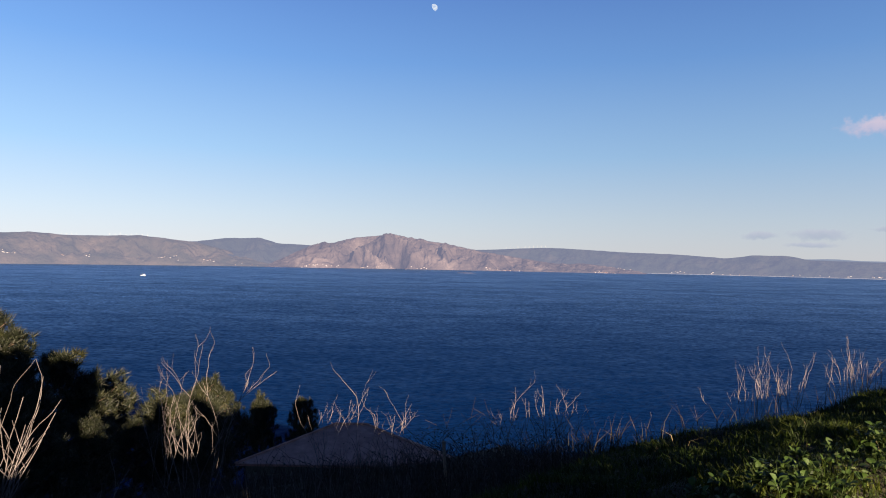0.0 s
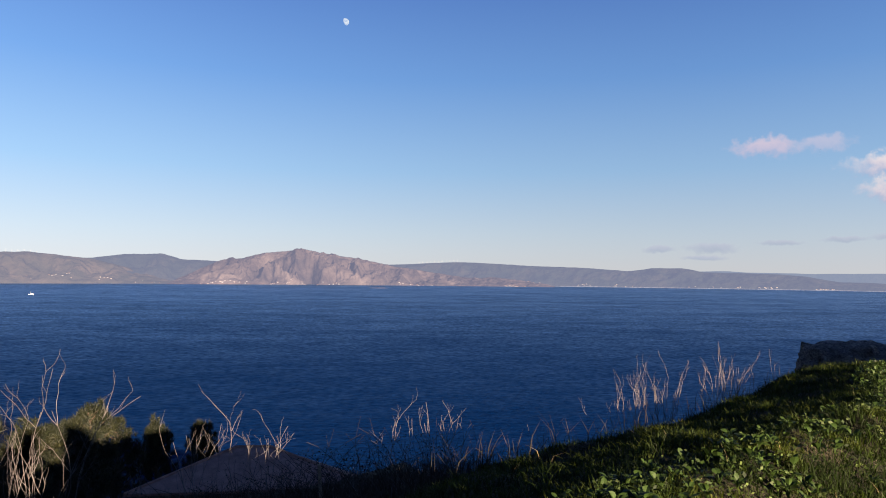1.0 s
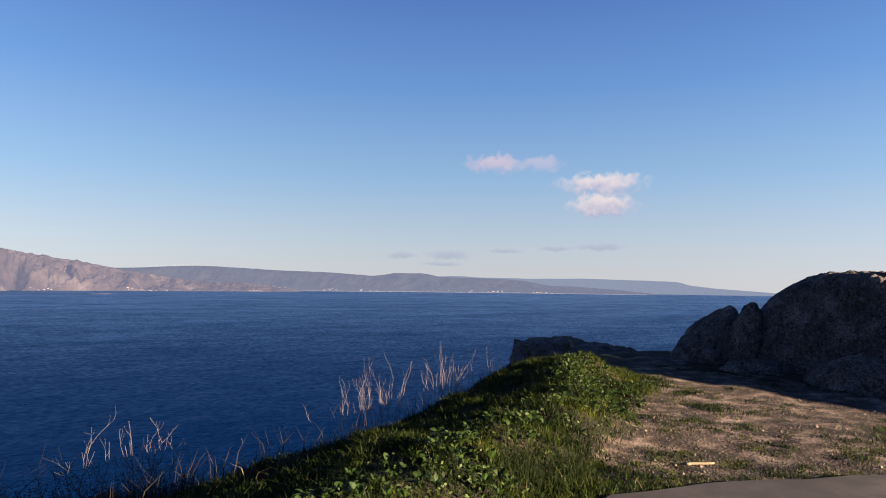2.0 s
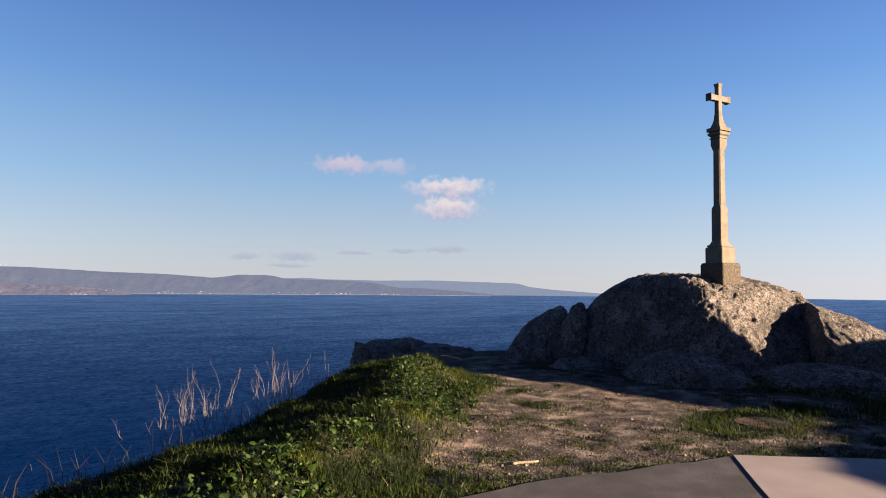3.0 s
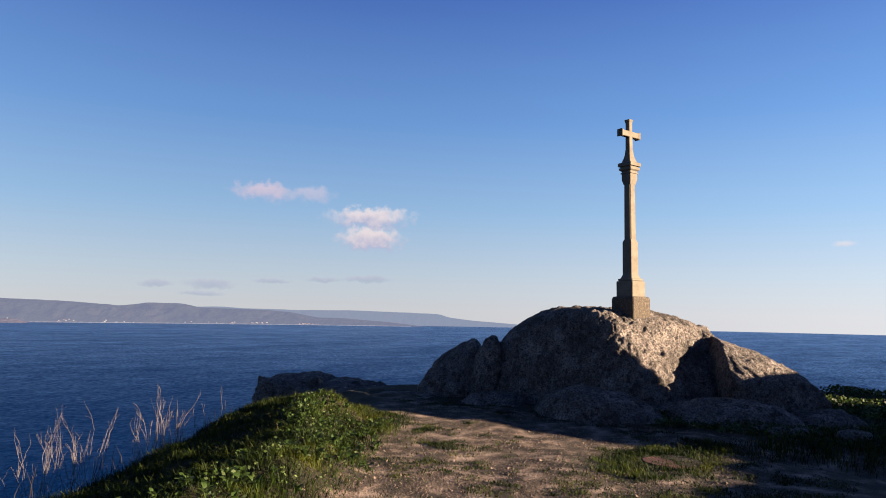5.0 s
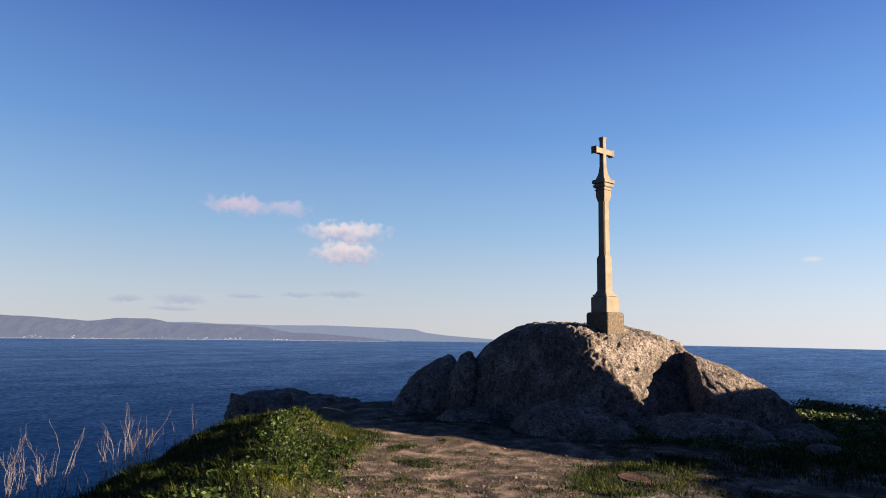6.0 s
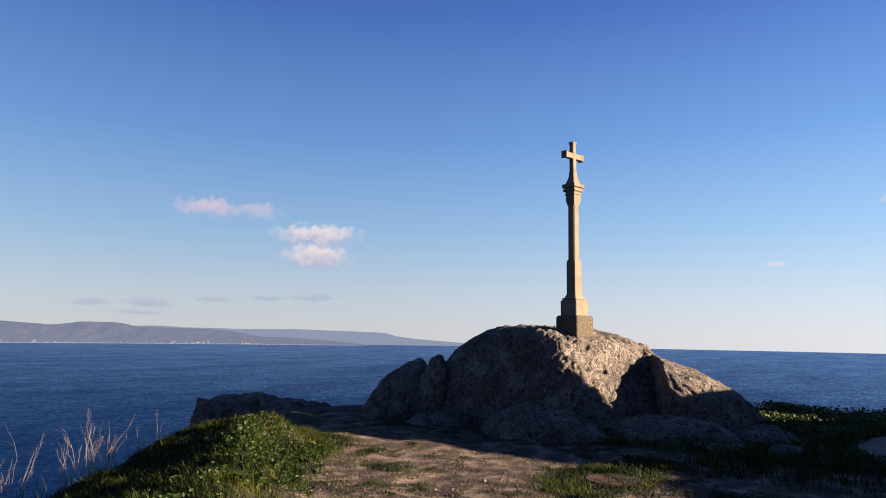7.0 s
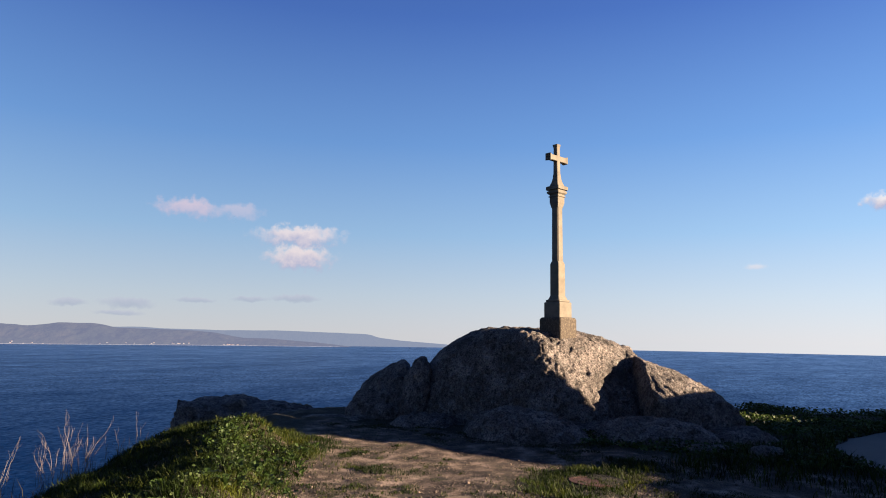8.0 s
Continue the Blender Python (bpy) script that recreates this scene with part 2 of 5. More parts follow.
def sea_material():
    """Deep water with wind ripples of three sizes and calmer lanes."""
    m = bpy.data.materials.new("sea_water")
    m.use_nodes = True
    n, l = m.node_tree.nodes, m.node_tree.links
    n.remove(n["Principled BSDF"])
    tc = n.new("ShaderNodeTexCoord")
    mp = n.new("ShaderNodeMapping")
    mp.inputs["Rotation"].default_value, mp.inputs["Scale"].default_value = (0, 0, radians(35)), (1, 2.6, 1)
    l.new(tc.outputs["Object"], mp.inputs[0])
    lanes = n.new("ShaderNodeTexNoise")
    lanes.inputs["Scale"].default_value, lanes.inputs["Detail"].default_value = 0.0026, 5
    l.new(mp.outputs[0], lanes.inputs["Vector"])
    lr = n.new("ShaderNodeMapRange")
    lr.inputs[1].default_value, lr.inputs[2].default_value, lr.inputs[3].default_value, lr.inputs[4].default_value = 0.35, 0.62, 0.88, 1.0
    l.new(lanes.outputs["Fac"], lr.inputs[0])
    hs = None
    for sc, wt in ((0.035, 0.8), (0.12, 1.5), (0.36, 2.0)):
        w = n.new("ShaderNodeTexNoise")
        w.inputs["Scale"].default_value, w.inputs["Detail"].default_value = sc, 3
        l.new(mp.outputs[0], w.inputs["Vector"])
        k = n.new("ShaderNodeMath")
        k.operation = "MULTIPLY_ADD"
        k.inputs[1].default_value = wt
        l.new(w.outputs["Fac"], k.inputs[0])
        if hs:
            l.new(hs, k.inputs[2])
        else:
            k.inputs[2].default_value = 0
        hs = k.outputs[0]
    bp = n.new("ShaderNodeBump")
    bp.inputs["Distance"].default_value = 0.8
    l.new(hs, bp.inputs["Height"])
    l.new(lr.outputs[0], bp.inputs["Strength"])
    deep = n.new("ShaderNodeBsdfDiffuse")
    deep.inputs["Color"].default_value = (0.0005, 0.0098, 0.049, 1)
    l.new(bp.outputs[0], deep.inputs["Normal"])
    gl = n.new("ShaderNodeBsdfGlossy")
    gl.inputs["Color"].default_value, gl.inputs["Roughness"].default_value = (0.47, 0.73, 1, 1), 0.30
    l.new(bp.outputs[0], gl.inputs["Normal"])
    fr = n.new("ShaderNodeFresnel")
    fr.inputs["IOR"].default_value = 1.33
    pw = n.new("ShaderNodeMath")
    pw.operation = "POWER"
    pw.inputs[1].default_value = 2.0
    l.new(fr.outputs[0], pw.inputs[0])
    # wavelets and gusts: fronts that face the wind mirror less sky than their backs
    gust = None
    for size, reach, low, high in ((0.20, (1, 1.5, 1), 0.25, 1.80), (0.035, (1, 1.8, 1), 0.66, 1.32), (0.0042, (1, 2.4, 1), 0.72, 1.22)):
        gm = n.new("ShaderNodeMapping")
        gm.inputs["Rotation"].default_value, gm.inputs["Scale"].default_value = (0, 0, radians(28)), reach
        l.new(tc.outputs["Object"], gm.inputs[0])
        gn = n.new("ShaderNodeTexNoise")
        gn.inputs["Scale"].default_value, gn.inputs["Detail"].default_value, gn.inputs["Roughness"].default_value = size, 4, 0.6
        l.new(gm.outputs[0], gn.inputs["Vector"])
        gr = n.new("ShaderNodeMapRange")
        gr.inputs[1].default_value, gr.inputs[2].default_value, gr.inputs[3].default_value, gr.inputs[4].default_value = 0.32, 0.68, low, high
        l.new(gn.outputs["Fac"], gr.inputs[0])
        if gust:
            k = n.new("ShaderNodeMath")
            k.operation = "MULTIPLY"
            l.new(gust, k.inputs[0])
            l.new(gr.outputs[0], k.inputs[1])
            gust = k.outputs[0]
        else:
            gust = gr.outputs[0]
    k = n.new("ShaderNodeMath")
    k.operation = "MULTIPLY"
    l.new(pw.outputs[0], k.inputs[0])
    l.new(gust, k.inputs[1])
    sc2 = n.new("ShaderNodeMath")
    sc2.operation = "MULTIPLY"
    sc2.inputs[1].default_value = 0.50
    sc2.use_clamp = True
    l.new(k.outputs[0], sc2.inputs[0])
    ms = n.new("ShaderNodeMixShader")
    l.new(sc2.outputs[0], ms.inputs[0])
    l.new(deep.outputs[0], ms.inputs[1])
    l.new(gl.outputs[0], ms.inputs[2])
    l.new(ms.outputs[0], n["Material Output"].inputs[0])
    return m


def haze_material(name, colours, air, haze):
    """Far surface such as scrub and rock, with the haze of the air painted in as a glow of its own."""
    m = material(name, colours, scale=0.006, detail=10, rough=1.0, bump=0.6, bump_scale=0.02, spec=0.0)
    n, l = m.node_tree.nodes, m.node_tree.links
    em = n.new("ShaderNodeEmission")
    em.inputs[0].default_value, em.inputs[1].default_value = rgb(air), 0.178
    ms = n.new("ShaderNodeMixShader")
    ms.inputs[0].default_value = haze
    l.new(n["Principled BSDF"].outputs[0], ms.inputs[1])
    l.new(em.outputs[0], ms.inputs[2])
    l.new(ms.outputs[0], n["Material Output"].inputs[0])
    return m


def cloud_material(name, seed, low, high, density, slim=0.3):
    """A soft-edged cloud that glows by itself, lit top and shaded base painted from `high` to `low`: thins out towards
    its ragged rim.
    """
    m = bpy.data.materials.new(name)
    m.use_nodes = True
    n, l = m.node_tree.nodes, m.node_tree.links
    n.remove(n["Principled BSDF"])
    tc = n.new("ShaderNodeTexCoord")
    mp = n.new("ShaderNodeMapping")
    mp.inputs["Location"].default_value, mp.inputs["Scale"].default_value = (-1, -1, 0), (2, 2, 0)
    l.new(tc.outputs["Generated"], mp.inputs[0])
    no = n.new("ShaderNodeTexNoise")
    no.inputs["Scale"].default_value, no.inputs["Detail"].default_value, no.inputs["Roughness"].default_value = 0.016, 8, 0.55
    off = n.new("ShaderNodeMapping")
    off.inputs["Location"].default_value = (seed * 371.0, seed * 113.0, seed * 57.0)
    l.new(tc.outputs["Object"], off.inputs[0])
    l.new(off.outputs[0], no.inputs["Vector"])
    wob = n.new("ShaderNodeVectorMath")
    wob.operation = "MULTIPLY_ADD"
    wob.inputs[1].default_value = (2.6 * slim, 1.5, 0)
    l.new(no.outputs["Color"], wob.inputs[0])
    sub = n.new("ShaderNodeVectorMath")
    sub.operation = "SUBTRACT"
    sub.inputs[1].default_value = (1.3 * slim, 0.75, 0)
    l.new(mp.outputs[0], sub.inputs[0])
    l.new(sub.outputs[0], wob.inputs[2])
    ln = n.new("ShaderNodeVectorMath")
    ln.operation = "LENGTH"
    l.new(wob.outputs[0], ln.inputs[0])
    al = n.new("ShaderNodeMapRange")
    al.interpolation_type = "SMOOTHSTEP"
    al.inputs[1].default_value, al.inputs[2].default_value, al.inputs[3].default_value, al.inputs[4].default_value = 0.25, 0.82, density, 0.0
    l.new(ln.outputs["Value"], al.inputs[0])
    sp = n.new("ShaderNodeSeparateXYZ")
    l.new(wob.outputs[0], sp.inputs[0])
    mr = n.new("ShaderNodeMapRange")
    mr.inputs[1].default_value, mr.inputs[2].default_value = -0.5, 0.45
    l.new(sp.outputs["Y"], mr.inputs[0])
    mx = n.new("ShaderNodeMix")
    mx.data_type = "RGBA"
    mx.inputs[6].default_value, mx.inputs[7].default_value = rgb(low), rgb(high)
    l.new(mr.outputs[0], mx.inputs[0])
    em = n.new("ShaderNodeEmission")
    em.inputs[1].default_value = 0.153
    l.new(mx.outputs[2], em.inputs[0])
    tr = n.new("ShaderNodeBsdfTransparent")
    ms = n.new("ShaderNodeMixShader")
    l.new(al.outputs[0], ms.inputs[0])
    l.new(tr.outputs[0], ms.inputs[1])
    l.new(em.outputs[0], ms.inputs[2])
    l.new(ms.outputs[0], n["Material Output"].inputs[0])
    return m


# ---------- building helpers ----------
def mesh_object(name, verts, faces, mat, parent=None, smooth=False):
    me = bpy.data.meshes.new(name)
    me.from_pydata(verts, [], faces)
    if mat:
        me.materials.append(mat)
    if smooth:
        me.shade_smooth()
    ob = new(name, me)
    if parent:
        ob.parent = parent
    return ob


def part(name, bm, mat, parent=None, label="", smooth=False):
    me = bpy.data.meshes.new(name)
    bmesh.ops.recalc_face_normals(bm, faces=bm.faces)
    bm.to_mesh(me)
    bm.free()
    me.materials.append(mat)
    if smooth:
        me.shade_smooth()
    ob = new(name, me)
    if parent:
        ob.parent = parent
    if label:
        tagged(ob, label)
    return ob


def box(bm, x0, x1, y0, y1, z0, z1, bevel=0.0):
    r = bmesh.ops.create_cube(bm, size=1.0, matrix=Matrix.LocRotScale(((x0 + x1) / 2, (y0 + y1) / 2, (z0 + z1) / 2), None, (x1 - x0, y1 - y0, z1 - z0)))
    if bevel:
        edges = list({e for v in r["verts"] for e in v.link_edges})
        bmesh.ops.bevel(bm, geom=edges, offset=bevel, segments=2, affect="EDGES")


def big_mesh(name, verts, quads, mat, smooth=False):
    """A mesh from numpy arrays: verts (n, 3), quads (m, 4) where a triangle repeats no corner and is given as (m, 3)."""
    me = bpy.data.meshes.new(name)
    k = quads.shape[1]
    me.vertices.add(len(verts))
    me.vertices.foreach_set("co", np.ascontiguousarray(verts, dtype=np.float32).ravel())
    me.loops.add(quads.size)
    me.loops.foreach_set("vertex_index", np.ascontiguousarray(quads, dtype=np.int32).ravel())
    me.polygons.add(len(quads))
    me.polygons.foreach_set("loop_start", np.arange(0, quads.size, k, dtype=np.int32))
    me.materials.append(mat)
    me.update(calc_edges=True)
    me.validate()
    if smooth:
        me.shade_smooth()
    return new(name, me)


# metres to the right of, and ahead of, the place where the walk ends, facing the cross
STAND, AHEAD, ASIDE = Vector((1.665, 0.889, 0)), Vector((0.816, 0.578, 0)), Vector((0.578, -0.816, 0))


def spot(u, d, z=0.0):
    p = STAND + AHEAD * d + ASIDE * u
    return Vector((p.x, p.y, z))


# ---------- ground ----------
EDGE = [(-90, -90), (-34, -6), (-12, 0.5), (-4, 2.5), (0, 4.2), (2, 5.5), (3, 6.2), (4.6, 7.1), (6.1, 8.4), (7.5, 9.25), (8.8, 10.1), (10.3, 11.3), (12.0, 12.0), (13, 11.5), (16, 11.5),
        (19.5, 8), (19.5, 3), (22, -3), (60, -30), (60, -90)]
ASPHALT_EDGE = [(4.33, 4.25), (5.42, 4.06), (6.2, 3.78), (7.2, 3.47), (6.4, 2.9), (5.2, 2.0), (4.2, 0.6), (4.0, -7), (-6, -7), (-6, -3), (-1.5, 0.3), (1.5, 1.7), (2.6, 2.9), (3.4, 3.9)]
CONCRETE_EDGE = [(7.208, 3.468), (7.82, 2.83), (8.41, 2.19), (9.4, 1.2), (10.3, 0.2), (9.5, -4), (4.03, -6.9), (4.205, 0.6), (5.207, 2.0), (6.407, 2.9)]
TAR_EDGE = [(13.5, 2.05), (14.8, 1.95), (16.2, 1.5), (18.6, 0.8), (19, -3.5), (12.5, -4), (11.2, 0.6), (12.0, 1.5)]


def edge_distance(px, py, poly):
    """Signed distance to a polygon, positive inside."""
    best = np.full(px.shape, 1e9)
    inside = np.zeros(px.shape, bool)
    for (ax, ay), (bx, by) in zip(poly, poly[1:] + poly[:1]):
        ex, ey = bx - ax, by - ay
        t = np.clip(((px - ax) * ex + (py - ay) * ey) / (ex * ex + ey * ey), 0, 1)
        best = np.minimum(best, np.hypot(px - ax - t * ex, py - ay - t * ey))
        crosses = ((ay > py) != (by > py)) & (px < ex * (py - ay) / (ey if ey else 1e-9) + ax)
        inside ^= crosses
    return np.where(inside, best, -best)


def bumps(px, py, size, seed):
    """Cheap rolling noise out of sines."""
    rs = np.random.RandomState(seed)
    out = np.zeros(px.shape)
    for k in range(9):
        a, f, ph = rs.uniform(0, 6.28), rs.uniform(0.6, 2.4) / size, rs.uniform(0, 6.28)
        out += np.sin((px * math.cos(a) + py * math.sin(a)) * f * 2 + ph) / 9 * 1.6
    return out


def patches(px, py, size, seed, octaves=3):
    """Irregular noise on a lattice of about `size` metres, -1 to 1."""
    table = np.random.RandomState(seed).uniform(-1, 1, (64, 64))
    out, gain = np.zeros(np.shape(px)), 0.6
    for k in range(octaves):
        a, f = 0.7 + 1.1 * k, 2 ** k / size
        qx, qy = (px * math.cos(a) - py * math.sin(a)) * f + 7.3 * k, (px * math.sin(a) + py * math.cos(a)) * f + 3.1 * k
        ix, iy = np.floor(qx).astype(int), np.floor(qy).astype(int)
        fx, fy = qx - ix, qy - iy
        fx, fy = fx * fx * (3 - 2 * fx), fy * fy * (3 - 2 * fy)
        g = lambda i, j: table[(ix + i) % 64, (iy + j) % 64]
        out += gain * ((g(0, 0) * (1 - fx) + g(1, 0) * fx) * (1 - fy) + (g(0, 1) * (1 - fx) + g(1, 1) * fx) * fy)
        gain *= 0.6
    return out


def ground_height(px, py):
    px, py = np.asarray(px, float), np.asarray(py, float)
    s = edge_distance(px, py, EDGE)
    along = np.clip((px - 0.2) / 1.6, 0, 1) * np.clip((9.3 - px) / 0.8, 0, 1)
    out = np.maximum(-s - 0.75 * along, 0)
    steep = np.clip((px - 1.9) / 1.4, 0, 1)
    soft_lip = 0.5 * np.minimum(out, 1.5) + 0.3 * np.clip(out - 1.5, 0, 6.5)
    sharp_lip = 1.0 * np.minimum(out, 1.3) + 0.6 * np.clip(out - 1.3, 0, 6.7)
    drop = soft_lip * (1 - steep) + sharp_lip * steep + 0.38 * np.clip(out - 8, 0, 52) + 0.85 * np.clip(out - 60, 0, None)
    flat = np.maximum.reduce([edge_distance(px, py, p) for p in (ASPHALT_EDGE, CONCRETE_EDGE, TAR_EDGE)])
    rough = np.clip(-flat * 1.5, 0, 1)
    inner = s + 0.75 * np.clip((px - 6.2) / 1.5, 0, 1)
    rise = np.clip((2.05 - inner) / 0.8, 0, 1)
    rise = rise * rise * (3 - 2 * rise) * (0.25 + 0.06 * np.clip((px - 4) / 3.2, 0, 1))
    mound = along * (rise - 0.20 * np.clip(1.25 - inner, 0, 2.0))
    h = mound + rough * (0.03 * bumps(px, py, 1.5, 1) + (0.026 + 0.05 * np.clip(rise * 6, 0, 1)) * patches(px, py, 0.42, 4) - 0.02) - drop
    h += np.clip(out / 3, 0, 1) * (0.18 * bumps(px, py, 3.5, 2) + np.clip(out / 12, 0, 1) * 0.8 * bumps(px, py, 16, 3))
    return np.maximum(h, -90)


def path_mask(px, py):
    """How trodden the ground is: 1 on the gravel path, 0 in the turf."""
    s = edge_distance(px, py, EDGE)
    left = np.clip((s - 1.55 + 0.75 * np.clip((px - 6.2) / 1.5, 0, 1)) / 0.5, 0, 1)
    right = np.clip((11.8 - px) / 1.2, 0, 1)
    near = np.clip((px - 4.3) / 0.8, 0, 1)
    turf = np.clip(1.35 - np.hypot((px - 8.9) / 1.5, (py - 4.1) / 0.9), 0, 1)
    return left * right * near * (1 - 0.9 * turf)


def build_ground():
    n = 460
    g = np.linspace(-1, 1, n)
    gx = 6 + 3.2 * np.sinh(g * 4.62)
    gy = 6 + 3.2 * np.sinh(g * 4.62)
    px, py = np.meshgrid(gx, gy)
    pz = ground_height(px, py)
    verts = np.stack([px, py, pz], -1).reshape(-1, 3)
    i = np.arange(n * n).reshape(n, n)
    quads = np.stack([i[:-1, :-1], i[:-1, 1:], i[1:, 1:], i[1:, :-1]], -1).reshape(-1, 4)
    ob = big_mesh("ground", verts, quads, ground_material(), smooth=True)
    at = ob.data.attributes.new("path", "FLOAT", "POINT")
    at.data.foreach_set("value", path_mask(px, py).astype(np.float32).ravel())
    return tagged(ob, "headland of dark turf and trodden gravel dropping to the sea", "ground", kind="structure")


build_ground()


def slab(name, outline, top, mat, label):
    bm = bmesh.new()
    vs = [bm.verts.new((x, y, top)) for x, y in outline]
    f = bm.faces.new(vs)
    r = bmesh.ops.extrude_face_region(bm, geom=[f])
    for v in r["geom"]:
        if isinstance(v, bmesh.types.BMVert):
            v.co.z -= 0.12
    return tagged(part(name, bm, mat), label, "pavement", kind="structure")


def ragged(outline, step, amount, seed):
    """The outline with its straight runs broken into short uneven ones."""
    rs, out = random.Random(seed), []
    for (ax, ay), (bx, by) in zip(outline, outline[1:] + outline[:1]):
        k = max(1, int(math.hypot(bx - ax, by - ay) / step))
        for j in range(k):
            q = amount if j else 0
            out.append((ax + (bx - ax) * j / k + rs.uniform(-q, q), ay + (by - ay) * j / k + rs.uniform(-q, q)))
    return out


slab("pavement_asphalt", ragged(ASPHALT_EDGE, 0.25, 0.035, 1), 0.025, ASPHALT, "old grey asphalt with a broken grassy edge")
slab("pavement_concrete", ragged(CONCRETE_EDGE, 0.4, 0.012, 2), 0.034, CONCRETE, "pale pinkish concrete slab beside the asphalt")
slab("pavement_path", ragged(TAR_EDGE, 0.4, 0.05, 3), 0.02, PATH_TAR, "smooth bluish-grey footpath between dark turf")

# ---------- sea ----------
SEA = EYE - 73.0


def build_sea():
    rings, seg = [0, 60, 150, 300, 600, 1200, 2200, 3400, 4950], 160
    verts, faces = [(0, 0, SEA)], []
    for r in rings[1:]:
        verts += [(r * math.sin(a), r * math.cos(a), SEA) for a in (2 * math.pi * k / seg for k in range(seg))]
    faces += [(0, 1 + (k + 1) % seg, 1 + k) for k in range(seg)]
    for j in range(len(rings) - 2):
        a, b = 1 + j * seg, 1 + (j + 1) * seg
        faces += [(a + k, a + (k + 1) % seg, b + (k + 1) % seg, b + k) for k in range(seg)]
    return tagged(mesh_object("water", verts, faces, sea_material()), "deep blue sea with fine wind ripples", "sea", kind="structure")


build_sea()

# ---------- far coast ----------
# haze painted as glow: the last colour and share are mixed into each surface
AIR_GLOW = (0.25, 0.275, 0.41)
HILL_NEAR = haze_material("far_scrub", [(0.035, 0.04, 0.03), (0.09, 0.075, 0.055), (0.17, 0.13, 0.10)], (0.25, 0.265, 0.37), 0.66)
HILL_ROCK = haze_material("far_granite", [(0.05, 0.043, 0.044), (0.125, 0.100, 0.091), (0.26, 0.212, 0.195)], (0.245, 0.25, 0.37), 0.60)
HILL_MID = haze_material("far_woods", [(0.02, 0.028, 0.024), (0.035, 0.042, 0.03), (0.06, 0.055, 0.04)], AIR_GLOW, 0.66)
HAZED_WHITE = haze_material("hazed_limewash", [(0.60, 0.62, 0.66), (0.70, 0.72, 0.76)], (0.42, 0.44, 0.56), 0.45)
HILL_FAR = haze_material("farthest_hills", [(0.03, 0.035, 0.03), (0.05, 0.05, 0.045)], (0.265, 0.31, 0.43), 0.85)


def ridge(name, profile, shore, depth, rough, mat, label, seed, steps=420, rows=34):
    """A range of hills: `profile` gives bearing (degrees, left of the first view) and the height of its skyline above eye level in degrees;
    the slope rises from the shore at `shore` metres over `depth` metres."""
    prof = sorted(profile)
    az = np.linspace(prof[0][0], prof[-1][0], steps)
    el = np.interp(az, [p[0] for p in prof], [p[1] for p in prof])
    k = np.ones(7) / 7
    el = np.convolve(np.pad(el, 3, mode="edge"), k, "valid")
    rs = np.random.RandomState(seed)
    el = el + rough * 0.03 * np.convolve(rs.randn(steps + 4), np.ones(5) / 5, "valid")
    s = np.linspace(0, 1.25, rows)
    verts = []
    noise_off = seed * 31.7
    for j, q in enumerate(s):
        dist = shore + depth * q
        lift = min(1.0, q) ** 0.8 if q <= 1 else 1 - (q - 1) * 1.2
        for i in range(steps):
            a = radians(az[i])
            full = (shore + depth) * math.tan(radians(el[i])) + EYE - SEA
            x, y = -dist * math.sin(a), dist * math.cos(a)
            w = 4 * lift * max(0.0, 1 - min(1, q))
            gully = 0.7 - 2.2 * abs(noise.fractal(Vector((az[i] * 0.33 + noise_off, q * 1.1, 0.0)), 0.9, 2.1, 6))
            verts.append((x, y, SEA - 1.5 + max(0, full) * lift + rough * gully * full * 0.40 * min(1, w) + (1.5 if q > 0 else 0)))
    i = np.arange(rows * steps).reshape(rows, steps)
    quads = np.stack([i[:-1, :-1], i[1:, :-1], i[1:, 1:], i[:-1, 1:]], -1).reshape(-1, 4)
    return tagged(big_mesh(name, np.array(verts), quads, mat, smooth=True), label, "hills", kind="structure")


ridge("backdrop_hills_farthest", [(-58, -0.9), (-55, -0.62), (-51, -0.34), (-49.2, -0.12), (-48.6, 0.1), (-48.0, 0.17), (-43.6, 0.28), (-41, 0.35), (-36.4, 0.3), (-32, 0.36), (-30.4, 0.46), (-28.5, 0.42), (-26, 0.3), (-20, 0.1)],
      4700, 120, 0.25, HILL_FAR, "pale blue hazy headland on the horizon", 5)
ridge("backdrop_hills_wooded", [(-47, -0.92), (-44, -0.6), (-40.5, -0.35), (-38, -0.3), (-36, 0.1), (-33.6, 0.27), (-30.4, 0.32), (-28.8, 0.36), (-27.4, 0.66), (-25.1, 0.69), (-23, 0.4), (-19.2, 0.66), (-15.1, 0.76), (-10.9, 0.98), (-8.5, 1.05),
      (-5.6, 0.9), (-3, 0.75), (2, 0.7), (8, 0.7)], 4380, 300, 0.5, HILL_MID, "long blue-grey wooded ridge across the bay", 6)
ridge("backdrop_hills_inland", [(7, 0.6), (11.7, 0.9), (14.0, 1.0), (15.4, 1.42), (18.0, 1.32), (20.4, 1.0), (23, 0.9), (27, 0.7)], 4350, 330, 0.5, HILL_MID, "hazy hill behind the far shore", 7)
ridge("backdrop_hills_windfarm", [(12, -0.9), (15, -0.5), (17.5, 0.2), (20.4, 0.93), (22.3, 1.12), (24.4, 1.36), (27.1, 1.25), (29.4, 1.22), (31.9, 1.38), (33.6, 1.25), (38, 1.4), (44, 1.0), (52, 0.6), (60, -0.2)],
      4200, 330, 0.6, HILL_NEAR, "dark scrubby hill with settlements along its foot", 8)
